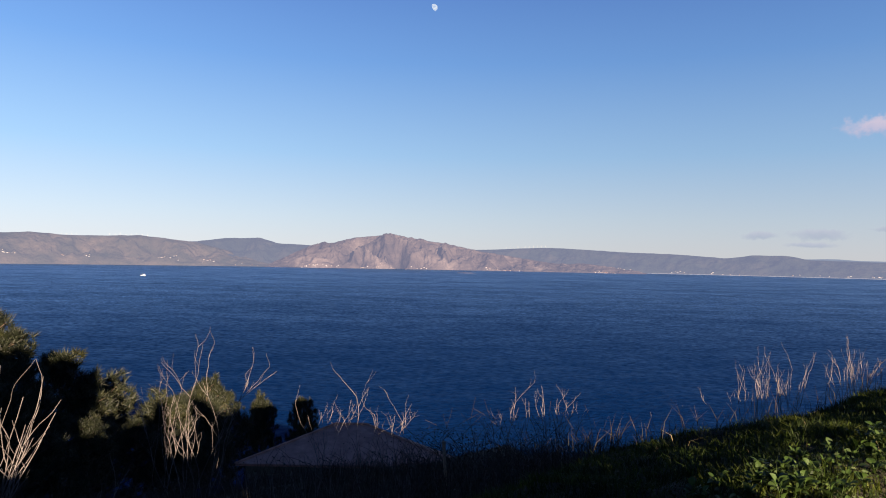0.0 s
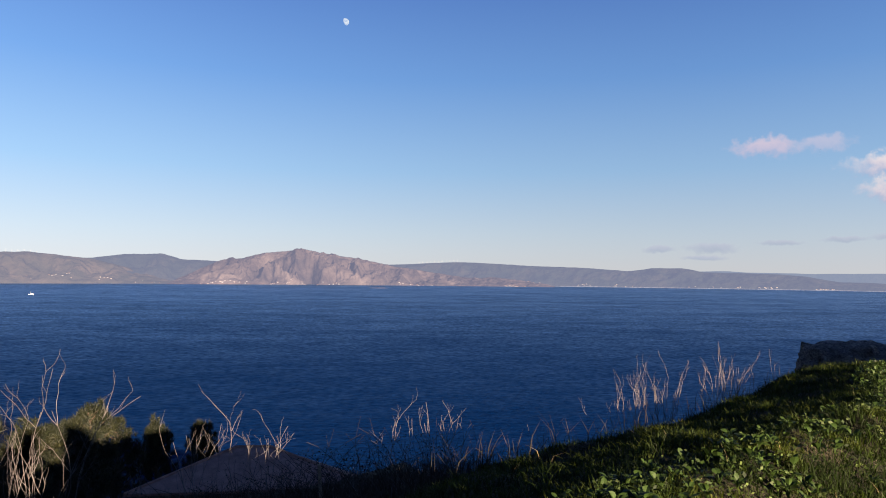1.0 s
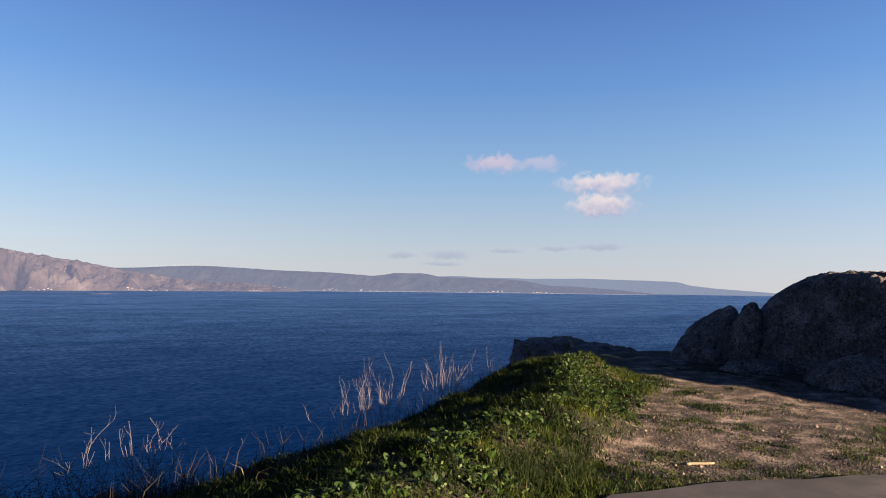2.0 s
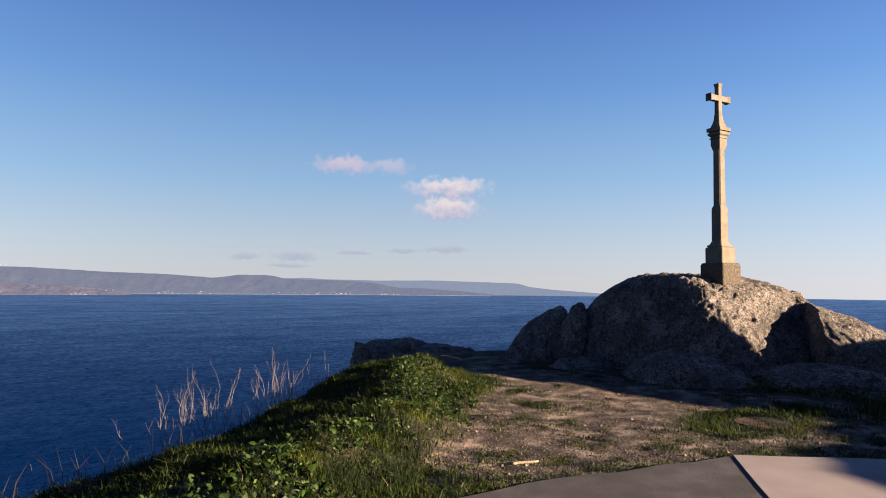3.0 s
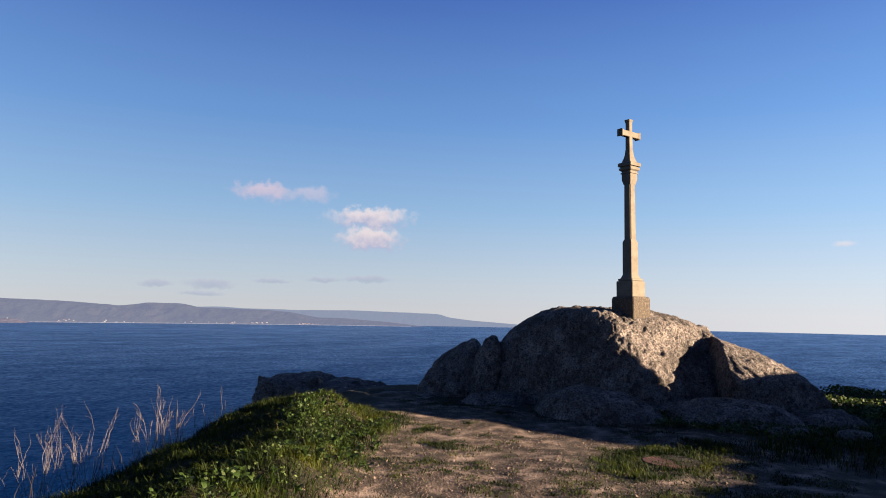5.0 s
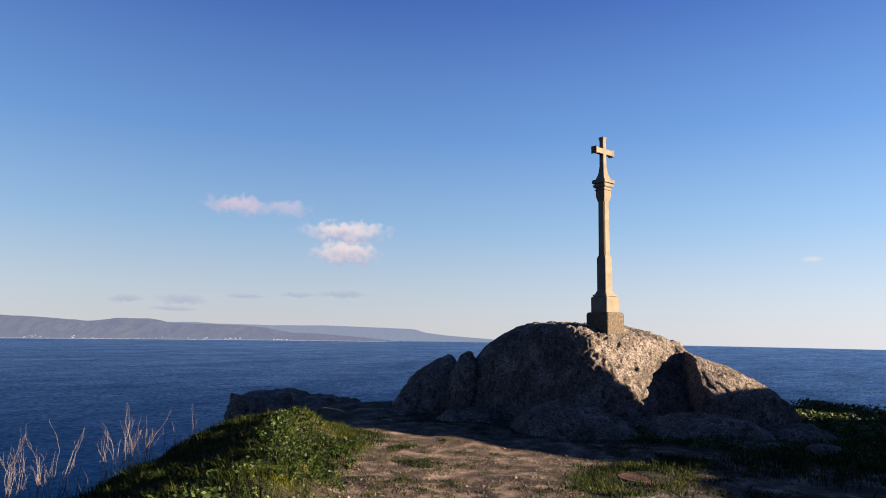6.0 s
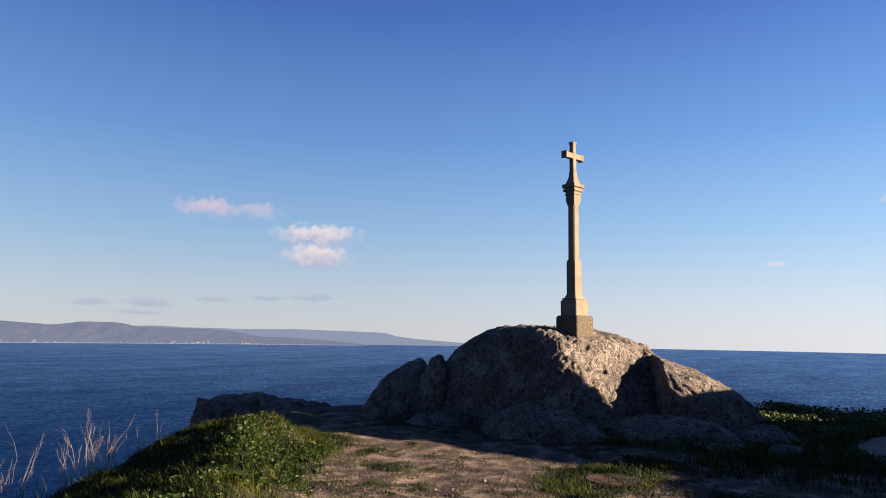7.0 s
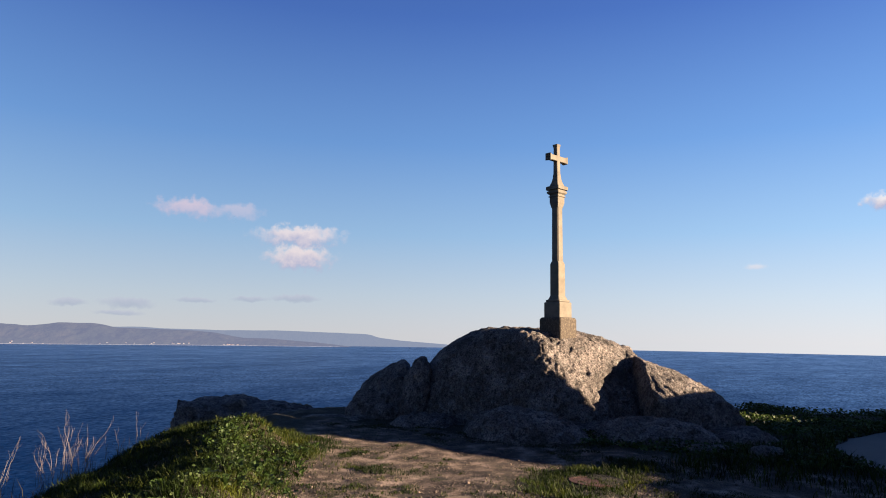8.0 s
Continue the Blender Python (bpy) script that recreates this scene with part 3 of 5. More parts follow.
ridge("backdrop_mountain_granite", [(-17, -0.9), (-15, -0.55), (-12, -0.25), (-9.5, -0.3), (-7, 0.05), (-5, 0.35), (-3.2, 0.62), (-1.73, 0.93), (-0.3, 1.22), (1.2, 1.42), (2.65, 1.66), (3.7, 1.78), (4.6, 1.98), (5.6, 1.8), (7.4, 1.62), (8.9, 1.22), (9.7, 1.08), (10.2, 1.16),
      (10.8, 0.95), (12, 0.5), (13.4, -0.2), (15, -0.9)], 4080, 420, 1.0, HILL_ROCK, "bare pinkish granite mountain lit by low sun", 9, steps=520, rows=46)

# the sand carries its haze as a glow too
SAND = haze_material("hazed_sand", [(0.30, 0.30, 0.31), (0.46, 0.46, 0.46)], (0.38, 0.40, 0.53), 0.7)
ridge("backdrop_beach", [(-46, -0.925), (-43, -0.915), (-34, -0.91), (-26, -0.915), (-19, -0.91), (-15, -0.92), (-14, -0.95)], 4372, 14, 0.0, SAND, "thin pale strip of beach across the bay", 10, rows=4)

# ---------- clouds and moon ----------
def direction(az, el, dist):
    a, e = radians(az), radians(el)
    return Vector((-math.sin(a) * math.cos(e), math.cos(a) * math.cos(e), math.sin(e))) * dist + Vector((1, 0.5, EYE))


def cloud(seed, az, el, wide, tall, low, high, density, label, dist=4600):
    """One cloud, `wide` and `tall` in degrees."""
    c = direction(az, el, dist)
    w, h = dist * radians(wide) / 2, dist * radians(tall) / 2
    bm = bmesh.new()
    bmesh.ops.create_grid(bm, x_segments=8, y_segments=4, size=1.0, matrix=Matrix.Diagonal((w, h, 1, 1)))
    ob = part("cloud", bm, cloud_material("cloud_vapour", seed, low, high, density, tall / wide))
    ob.matrix_world = Matrix.Translation(c) @ (c - Vector((1, 0.5, EYE))).to_track_quat("-Z", "Y").to_matrix().to_4x4()
    ob.visible_shadow = False
    return tagged(ob, label, "cloud", group="clouds over the bay", kind="structure")


# cloud tones stand in for sunlight on the tops and shade below
PINK_LO = (0.47, 0.47, 0.64)
GREY_LO, GREY_HI = (0.40, 0.46, 0.58), (0.52, 0.55, 0.66)
cloud(1.3, -33.3, 10.0, 7.4, 2.4, (0.50, 0.50, 0.68), (0.72, 0.60, 0.70), 0.85, "thin pinkish ragged cloud")
cloud(2.1, -37.2, 10.0, 6.0, 2.0, (0.50, 0.52, 0.70), (0.66, 0.60, 0.72), 0.6, "thin pinkish ragged cloud", 4590)
cloud(3.7, -42.3, 8.2, 10.6, 3.0, PINK_LO, (0.92, 0.80, 0.79), 0.92, "white cloud with pink light and lavender base")
cloud(4.2, -42.3, 6.4, 8.8, 3.0, PINK_LO, (0.92, 0.79, 0.77), 0.92, "white cloud with pink light and lavender base", 4590)
for sd, az, el, w, h in ((5.1, -25.4, 2.2, 3.0, 0.7), (6.4, -29.4, 2.25, 4.4, 1.0), (7.2, -28.8, 1.5, 4.0, 0.5), (8.8, -34.3, 2.65, 3.6, 0.55), (9.6, -38.5, 2.85, 3.4, 0.5), (10.3, -42.2, 3.02, 4.8, 0.8)):
    cloud(sd, az, el, w * 1.35, h * 1.25, GREY_LO, GREY_HI, 0.8, "small flat grey cloud low over the hills")
cloud(11.9, -88.6, 10.3, 4.2, 1.9, PINK_LO, (0.97, 0.9, 0.88), 0.95, "small white cloud")
cloud(12.7, -79.8, 5.8, 2.4, 0.7, (0.75, 0.72, 0.78), (0.85, 0.8, 0.82), 0.6, "faint small cloud")


def build_moon():
    c = direction(1.2, 20.66, 4800)
    bm = bmesh.new()
    r, ring = 24.0, []
    for k in range(48):
        a = 2 * math.pi * k / 48
        x = r * math.sin(a)
        if x < 0:
            x *= 0.45
        ring.append(bm.verts.new((x, r * math.cos(a), 0)))
    bm.faces.new(ring)
    m = bpy.data.materials.new("moonlit")
    m.use_nodes = True
    n, l = m.node_tree.nodes, m.node_tree.links
    n.remove(n["Principled BSDF"])
    em = n.new("ShaderNodeEmission")
    no = n.new("ShaderNodeTexNoise")
    no.inputs["Scale"].default_value = 0.07
    tc = n.new("ShaderNodeTexCoord")
    l.new(tc.outputs["Object"], no.inputs["Vector"])
    cr = n.new("ShaderNodeValToRGB")
    cr.color_ramp.elements[0].position, cr.color_ramp.elements[0].color = 0.35, (0.36, 0.5, 0.78, 1)
    cr.color_ramp.elements[1].position, cr.color_ramp.elements[1].color = 0.6, (0.78, 0.84, 0.92, 1)
    l.new(no.outputs["Fac"], cr.inputs[0])
    em.inputs[1].default_value = 0.153
    l.new(cr.outputs[0], em.inputs[0])
    l.new(em.outputs[0], n["Material Output"].inputs[0])
    ob = part("moon", bm, m)
    ob.matrix_world = Matrix.Translation(c) @ (c - Vector((1, 0.5, EYE))).to_track_quat("-Z", "Y").to_matrix().to_4x4() @ pose(0, 0, 0, 0, 0, 25)
    tagged(ob, "pale gibbous moon in the blue daytime sky", "moon", kind="structure")


build_moon()

# ---------- unseen walls and slope added behind the walk to block light ---
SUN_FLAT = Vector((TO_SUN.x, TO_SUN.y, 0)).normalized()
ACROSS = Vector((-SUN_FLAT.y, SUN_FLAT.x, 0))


def shade_wall(name, back, tops, step, uneven):
    """A plain unseen wall added across the sunlight to cast shade, `back` metres towards the sun; its uneven top runs
    through `tops`, (metres across, height).
    """
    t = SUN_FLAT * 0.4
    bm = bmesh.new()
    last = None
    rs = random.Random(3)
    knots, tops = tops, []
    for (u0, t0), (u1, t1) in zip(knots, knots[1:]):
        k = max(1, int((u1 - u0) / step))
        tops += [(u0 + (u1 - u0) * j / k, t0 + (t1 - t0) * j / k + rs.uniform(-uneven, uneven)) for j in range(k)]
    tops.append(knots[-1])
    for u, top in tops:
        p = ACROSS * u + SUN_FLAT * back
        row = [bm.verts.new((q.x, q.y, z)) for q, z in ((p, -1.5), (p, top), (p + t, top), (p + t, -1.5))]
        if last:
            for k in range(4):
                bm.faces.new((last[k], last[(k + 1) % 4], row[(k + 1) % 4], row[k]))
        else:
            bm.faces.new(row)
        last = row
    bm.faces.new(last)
    return tagged(part(name, bm, SHADE_WALL), "plain unseen wall added to cast shade", "wall", kind="structure")


# added shade casters: steps and gaps in the tops set where sunlight lands
shade_wall("wall_shade_west", 4.0, [(-30, 3.95), (-2.0, 3.95), (-1.8, 1.95), (-0.6, 1.95), (-0.5, 2.7), (-0.1, 2.7), (0.0, 1.55), (0.6, 1.55), (0.7, 2.7), (1.2, 2.7), (1.6, 2.14), (2.6, 1.98), (3.2, 1.76), (3.9, 1.54), (4.6, 1.32), (5.2, 1.0), (6.1, 0.5)], 0.14, 0.12)
shade_wall("wall_shade_south", 9.0, [(7.2, 1.82), (7.8, 1.90), (8.5, 1.93), (9.2, 1.86), (10.3, 1.83), (10.9, 2.08), (11.5, 2.36), (11.9, 2.6), (12.2, 3.45), (14.2, 3.5), (14.34, 2.32), (15.3, 2.25), (16.2, 2.3), (16.4, 1.25), (17.2, 1.25), (17.4, 2.3), (20, 2.3)], 0.3, 0.05)


def hillside():
    """A rising slope added unseen behind the walk, west and south-west, to keep sky light off the rocks."""
    rows, cols = 26, 80
    verts = []
    for j in range(rows):
        q = j / (rows - 1)
        for i in range(cols):
            az = radians(188 + 116 * i / (cols - 1))
            end = min(1.0, 8 * i / (cols - 1), 5 * (cols - 1 - i) / (cols - 1))
            dist = 11 + 46 * q
            lift = 21 * end * q ** 0.85
            bump = 1.1 * q * noise.fractal(Vector((az * 6, q * 5, 4.0)), 0.9, 2.0, 4)
            verts.append((dist * math.sin(az), dist * math.cos(az), -0.6 + lift + bump))
    i = np.arange(rows * cols).reshape(rows, cols)
    quads = np.stack([i[:-1, :-1], i[:-1, 1:], i[1:, 1:], i[1:, :-1]], -1).reshape(-1, 4)
    return tagged(big_mesh("ground_sky_block", np.array(verts), quads, SCRUB, smooth=True), "dark scrubby unseen slope added to block sky light", "hillside", kind="structure")


hillside()

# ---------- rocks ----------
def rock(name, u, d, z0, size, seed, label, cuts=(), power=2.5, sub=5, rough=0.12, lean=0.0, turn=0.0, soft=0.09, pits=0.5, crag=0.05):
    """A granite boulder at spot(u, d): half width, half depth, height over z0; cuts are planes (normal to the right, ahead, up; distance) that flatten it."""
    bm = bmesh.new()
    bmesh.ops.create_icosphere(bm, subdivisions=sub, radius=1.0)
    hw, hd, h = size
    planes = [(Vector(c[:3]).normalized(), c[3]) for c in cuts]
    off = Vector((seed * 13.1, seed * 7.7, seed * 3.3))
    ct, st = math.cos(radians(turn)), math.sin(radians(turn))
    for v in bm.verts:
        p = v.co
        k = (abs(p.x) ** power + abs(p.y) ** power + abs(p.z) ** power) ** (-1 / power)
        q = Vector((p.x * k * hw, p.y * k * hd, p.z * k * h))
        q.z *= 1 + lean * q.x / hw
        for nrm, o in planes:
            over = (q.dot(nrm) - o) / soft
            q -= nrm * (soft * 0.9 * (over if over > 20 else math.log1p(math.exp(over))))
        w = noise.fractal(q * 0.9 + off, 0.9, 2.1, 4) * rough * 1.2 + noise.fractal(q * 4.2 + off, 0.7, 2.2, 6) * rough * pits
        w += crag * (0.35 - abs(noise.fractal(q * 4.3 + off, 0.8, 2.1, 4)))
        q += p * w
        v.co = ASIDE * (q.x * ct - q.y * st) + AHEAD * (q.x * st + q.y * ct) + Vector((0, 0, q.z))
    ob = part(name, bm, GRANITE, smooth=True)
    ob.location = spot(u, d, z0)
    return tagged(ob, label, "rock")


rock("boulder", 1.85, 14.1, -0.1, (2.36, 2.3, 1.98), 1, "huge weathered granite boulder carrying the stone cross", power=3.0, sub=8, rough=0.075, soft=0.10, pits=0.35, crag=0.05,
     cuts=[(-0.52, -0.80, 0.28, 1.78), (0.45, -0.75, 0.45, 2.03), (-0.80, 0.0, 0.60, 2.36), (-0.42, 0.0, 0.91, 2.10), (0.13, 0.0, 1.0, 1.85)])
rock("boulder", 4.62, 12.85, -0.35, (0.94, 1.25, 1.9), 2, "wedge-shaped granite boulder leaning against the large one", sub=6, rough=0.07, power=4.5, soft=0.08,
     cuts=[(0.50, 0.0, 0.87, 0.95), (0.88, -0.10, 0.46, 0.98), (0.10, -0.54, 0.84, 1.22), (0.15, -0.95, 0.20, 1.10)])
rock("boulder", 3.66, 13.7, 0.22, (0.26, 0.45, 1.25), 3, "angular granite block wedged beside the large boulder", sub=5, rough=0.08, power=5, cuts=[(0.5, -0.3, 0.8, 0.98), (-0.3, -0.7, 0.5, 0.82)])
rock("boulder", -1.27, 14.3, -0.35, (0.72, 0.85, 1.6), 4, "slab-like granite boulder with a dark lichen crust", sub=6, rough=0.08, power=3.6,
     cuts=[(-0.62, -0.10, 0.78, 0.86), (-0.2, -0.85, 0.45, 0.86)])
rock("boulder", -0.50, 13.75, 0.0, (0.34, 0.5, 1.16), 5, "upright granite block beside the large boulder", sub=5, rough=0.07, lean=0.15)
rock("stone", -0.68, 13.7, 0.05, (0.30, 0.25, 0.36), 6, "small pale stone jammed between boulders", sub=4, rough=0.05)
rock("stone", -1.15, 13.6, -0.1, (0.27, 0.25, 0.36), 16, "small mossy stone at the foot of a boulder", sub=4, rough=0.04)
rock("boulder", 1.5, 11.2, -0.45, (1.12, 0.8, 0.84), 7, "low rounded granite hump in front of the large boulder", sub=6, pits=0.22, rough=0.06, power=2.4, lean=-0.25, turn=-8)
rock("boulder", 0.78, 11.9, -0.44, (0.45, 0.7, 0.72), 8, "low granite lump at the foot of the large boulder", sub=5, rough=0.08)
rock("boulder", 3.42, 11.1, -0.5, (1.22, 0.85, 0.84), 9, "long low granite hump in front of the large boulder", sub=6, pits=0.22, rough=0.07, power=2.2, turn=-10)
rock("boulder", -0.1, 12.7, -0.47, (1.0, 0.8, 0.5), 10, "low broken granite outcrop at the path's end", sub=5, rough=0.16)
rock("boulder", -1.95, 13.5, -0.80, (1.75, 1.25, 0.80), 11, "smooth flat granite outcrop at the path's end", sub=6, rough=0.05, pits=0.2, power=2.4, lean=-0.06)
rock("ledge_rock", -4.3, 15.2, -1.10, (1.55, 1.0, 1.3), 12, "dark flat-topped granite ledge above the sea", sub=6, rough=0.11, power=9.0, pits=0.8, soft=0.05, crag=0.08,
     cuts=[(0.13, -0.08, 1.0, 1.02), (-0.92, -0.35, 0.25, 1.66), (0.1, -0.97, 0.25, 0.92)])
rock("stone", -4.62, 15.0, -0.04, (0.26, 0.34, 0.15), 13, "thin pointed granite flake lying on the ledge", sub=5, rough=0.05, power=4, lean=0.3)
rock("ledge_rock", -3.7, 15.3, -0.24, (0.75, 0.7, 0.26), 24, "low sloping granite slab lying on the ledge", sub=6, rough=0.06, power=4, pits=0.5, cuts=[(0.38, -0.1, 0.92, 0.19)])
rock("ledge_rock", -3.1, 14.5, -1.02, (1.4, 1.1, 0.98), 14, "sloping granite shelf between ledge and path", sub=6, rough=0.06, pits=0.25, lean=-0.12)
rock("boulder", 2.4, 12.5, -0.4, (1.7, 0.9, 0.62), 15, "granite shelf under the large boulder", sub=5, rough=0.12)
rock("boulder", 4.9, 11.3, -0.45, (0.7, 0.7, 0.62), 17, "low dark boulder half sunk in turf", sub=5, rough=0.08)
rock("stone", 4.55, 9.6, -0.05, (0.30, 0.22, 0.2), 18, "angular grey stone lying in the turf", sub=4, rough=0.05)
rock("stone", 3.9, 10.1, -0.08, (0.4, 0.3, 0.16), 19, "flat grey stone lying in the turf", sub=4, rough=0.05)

# ---------- stone cross ----------
def loft(rings, chamfer=0.0):
    """A square pillar through rings of (height, half side); with chamfer its corners are cut."""
    bm = bmesh.new()
    loops = []
    for z, h in rings:
        if chamfer:
            c = min(chamfer, h * 0.6)
            pts = [(h, -h + c), (h, h - c), (h - c, h), (-h + c, h), (-h, h - c), (-h, -h + c), (-h + c, -h), (h - c, -h)]
        else:
            pts = [(h, -h), (h, h), (-h, h), (-h, -h)]
        loops.append([bm.verts.new((x, y, z)) for x, y in pts])
    for a, b in zip(loops, loops[1:]):
        k = len(a)
        for i in range(k):
            bm.faces.new((a[i], a[(i + 1) % k], b[(i + 1) % k], b[i]))
    bm.faces.new(loops[0])
    bm.faces.new(loops[-1])
    return bm


def stone_cross():
    root = new("stone_cross")
    part("base_block", loft([(-0.14, 0.272), (0.285, 0.272), (0.325, 0.256), (0.335, 0.23)], 0.014), BASE_STONE, root, "rough dark pitted stone block")
    part("plinth", loft([(0.335, 0.203), (0.615, 0.203), (0.63, 0.19)], 0.01), CROSS_STONE, root)
    part("moulding", loft([(0.63, 0.158), (0.64, 0.18), (0.672, 0.18), (0.678, 0.15), (0.73, 0.125), (0.765, 0.112)], 0.012), CROSS_STONE, root)
    part("lower_shaft", loft([(0.765, 0.112), (1.375, 0.110), (1.43, 0.09)], 0.006), CROSS_STONE, root)
    part("shaft", loft([(1.43, 0.09), (2.50, 0.085)], 0.022), CROSS_STONE, root)
    part("upper_shaft", loft([(2.50, 0.085), (2.60, 0.112), (2.715, 0.112)], 0.006), CROSS_STONE, root)
    part("capital", loft([(2.715, 0.112), (2.717, 0.13), (2.737, 0.13), (2.74, 0.112), (2.765, 0.114), (2.79, 0.15), (2.83, 0.158), (2.834, 0.132), (2.855, 0.132), (2.86, 0.168), (2.92, 0.168), (2.935, 0.15)], 0.008), CROSS_STONE, root)
    part("cross_foot", loft([(2.94, 0.115), (2.965, 0.108), (3.02, 0.085), (3.10, 0.066), (3.17, 0.06), (3.20, 0.055)], 0.006), CROSS_STONE, root)
    up = loft([(3.20, 0.055), (3.70, 0.05), (3.735, 0.052), (3.765, 0.06), (3.795, 0.066), (3.797, 0.05), (3.765, 0.02)], 0.008)
    part("upright", up, CROSS_STONE, root)
    for s in (-1, 1):
        arm = loft([(0.0, 0.056), (0.20, 0.054), (0.235, 0.058), (0.262, 0.066), (0.292, 0.073), (0.295, 0.056), (0.262, 0.02)], 0.008)
        for v in arm.verts:
            v.co = Vector((s * v.co.z, v.co.y * 0.97, v.co.x + 3.505))
        part("arm", arm, CROSS_STONE, root)
    root.matrix_world = pose(13.60, 6.61, 1.66, 0, 0, 167.6) @ Matrix.Diagonal((0.94, 0.94, 1, 1))
    return tagged(root, "tall slender stone cross on a square base, warm in low sun", "cross")


stone_cross()

# ---------- small things on the ground ----------
def round_cover():
    root = new("round_cover")
    bm = bmesh.new()
    bmesh.ops.create_cone(bm, cap_ends=True, segments=40, radius1=0.27, radius2=0.265, depth=0.02)
    part("lid", bm, RUST, root)
    bm = bmesh.new()
    r = []
    for rad, z in ((0.275, -0.03), (0.275, 0.014), (0.33, 0.012), (0.33, -0.03)):
        r.append([bm.verts.new((rad * math.cos(a), rad * math.sin(a), z)) for a in (2 * math.pi * k / 40 for k in range(40))])
    for a, b in zip(r, r[1:] + r[:1]):
        for k in range(40):
            bm.faces.new((a[k], a[(k + 1) % 40], b[(k + 1) % 40], b[k]))
    part("rim", bm, RUST, root, "rusty iron rim")
    root.matrix_world = pose(9.1, 4.02, float(ground_height(9.1, 4.02)) - 0.004, 1, 1, 0) @ Matrix.Diagonal((0.85, 0.85, 1, 1))
    tagged(root, "round rusty reddish iron cover set in the turf", "manhole cover")


round_cover()


def wood_stick():
    bm = bmesh.new()
    for a in range(9):
        q = a / 8
        ring = [bm.verts.new((-0.16 + 0.32 * q, 0.022 * (1 - 0.5 * q) * math.cos(b) + 0.015 * math.sin(q * 5), 0.022 * (1 - 0.4 * q) * math.sin(b) + 0.02)) for b in (2 * math.pi * k / 7 for k in range(7))]
        if a:
            for k in range(7):
                bm.faces.new((last[k], last[(k + 1) % 7], ring[(k + 1) % 7], ring[k]))
        last = ring
    bmesh.ops.holes_fill(bm, edges=bm.edges)
    ob = part("wood_stick", bm, WEATHERED_WOOD, smooth=True)
    ob.matrix_world = pose(5.69, 4.61, float(ground_height(5.69, 4.61)), 0, -4, -28) @ Matrix.Scale(0.75, 4)
    tagged(ob, "short broken piece of pale wood on the gravel", "stick")


wood_stick()


# ---------- plants ----------
def scatter(count, x0, x1, y0, y1, weight, seed):
    """Random places in a rectangle, kept with the chance that `weight` gives."""
    rs = np.random.RandomState(seed)
    px, py = rs.uniform(x0, x1, count), rs.uniform(y0, y1, count)
    keep = rs.rand(count) < weight(px, py)
    return px[keep], py[keep]


def off_pavement(px, py):
    return np.maximum.reduce([edge_distance(px, py, p) for p in (ASPHALT_EDGE, CONCRETE_EDGE, TAR_EDGE)]) < -0.02


def blades(name, px, py, tall, wide, mat, label, seed, lean=0.6, sink=0.02):
    """Grass: every blade bends over from its root in two pieces."""
    rs = np.random.RandomState(seed)
    n = len(px)
    pz = ground_height(px, py) - sink
    h = tall * rs.uniform(0.45, 1.3, n) * np.clip(0.95 + 0.7 * patches(px, py, 0.28, seed), 0.55, 1.6)
    a, b = rs.uniform(0, 6.283, n), rs.uniform(0, 6.283, n)
    l = lean * rs.uniform(0.2, 1.2, n) * h
    w = wide * rs.uniform(0.6, 1.3, n) / 2
    root = np.stack([px, py, pz], -1)
    side = np.stack([np.cos(a) * w, np.sin(a) * w, 0 * w], -1)
    bend = np.stack([np.cos(b) * l, np.sin(b) * l, 0 * l], -1)
    up = np.stack([0 * h, 0 * h, h], -1)
    mid = root + bend * 0.3 + up * 0.6
    tip = root + bend + up * np.where(l > 0.6 * h, 0.8, 1.0)[:, None]
    verts = np.stack([root - side, root + side, mid - side * 0.7, mid + side * 0.7, tip], 1).reshape(-1, 3)
    i = np.arange(n)[:, None] * 5
    tris = np.concatenate([i + [0, 1, 3], i + [0, 3, 2], i + [2, 3, 4]], 1).reshape(-1, 3)
    return tagged(big_mesh(name, verts, tris, mat), label, "grass", kind="stuff")


def noise_field(px, py, size, seed):
    """Irregular patches, 0 to 1."""
    return np.clip(0.5 + 0.85 * patches(px, py, size, seed), 0, 1)


def mound_turf(px, py):
    s = edge_distance(px, py, EDGE)
    m = np.clip((s + 1.8) / 0.6, 0, 1) * np.clip((2.0 - s) / 0.5, 0, 1) * (px > -4) * (px < 9.2)
    flat = (px < 5.0) * np.clip((s + 0.5) / 0.4, 0, 1)
    return np.clip(np.maximum(m, flat), 0, 1) * off_pavement(px, py)


def path_tufts(px, py):
    s = edge_distance(px, py, EDGE)
    clump = np.clip((noise_field(px, py, 0.7, 11) * 0.65 + noise_field(px, py, 0.22, 12) * 0.5 - 0.68) * 9, 0, 1)
    side = np.clip(1.4 - np.abs(s - 2.1) / 0.55, 0, 1) * 0.8
    turf = np.clip(1.5 - np.hypot((px - 9.0) / 1.3, (py - 4.1) / 0.75), 0, 1) * (np.hypot(px - 9.1, py - 4.02) > 0.36)
    edge = np.clip(1 - np.abs(np.maximum(edge_distance(px, py, ASPHALT_EDGE), edge_distance(px, py, CONCRETE_EDGE)) + 0.18) / 0.30, 0, 1)
    near = np.clip(1.2 - np.hypot(px - 5.0, py - 4.9) / 1.3, 0, 1) * 0.7
    return np.clip(clump * 0.75 + side * (0.12 + clump) + turf * (0.3 + clump) + edge * (0.9 + clump) + near * clump, 0, 1) * off_pavement(px, py) * (s > 1.2) * (px < 12)


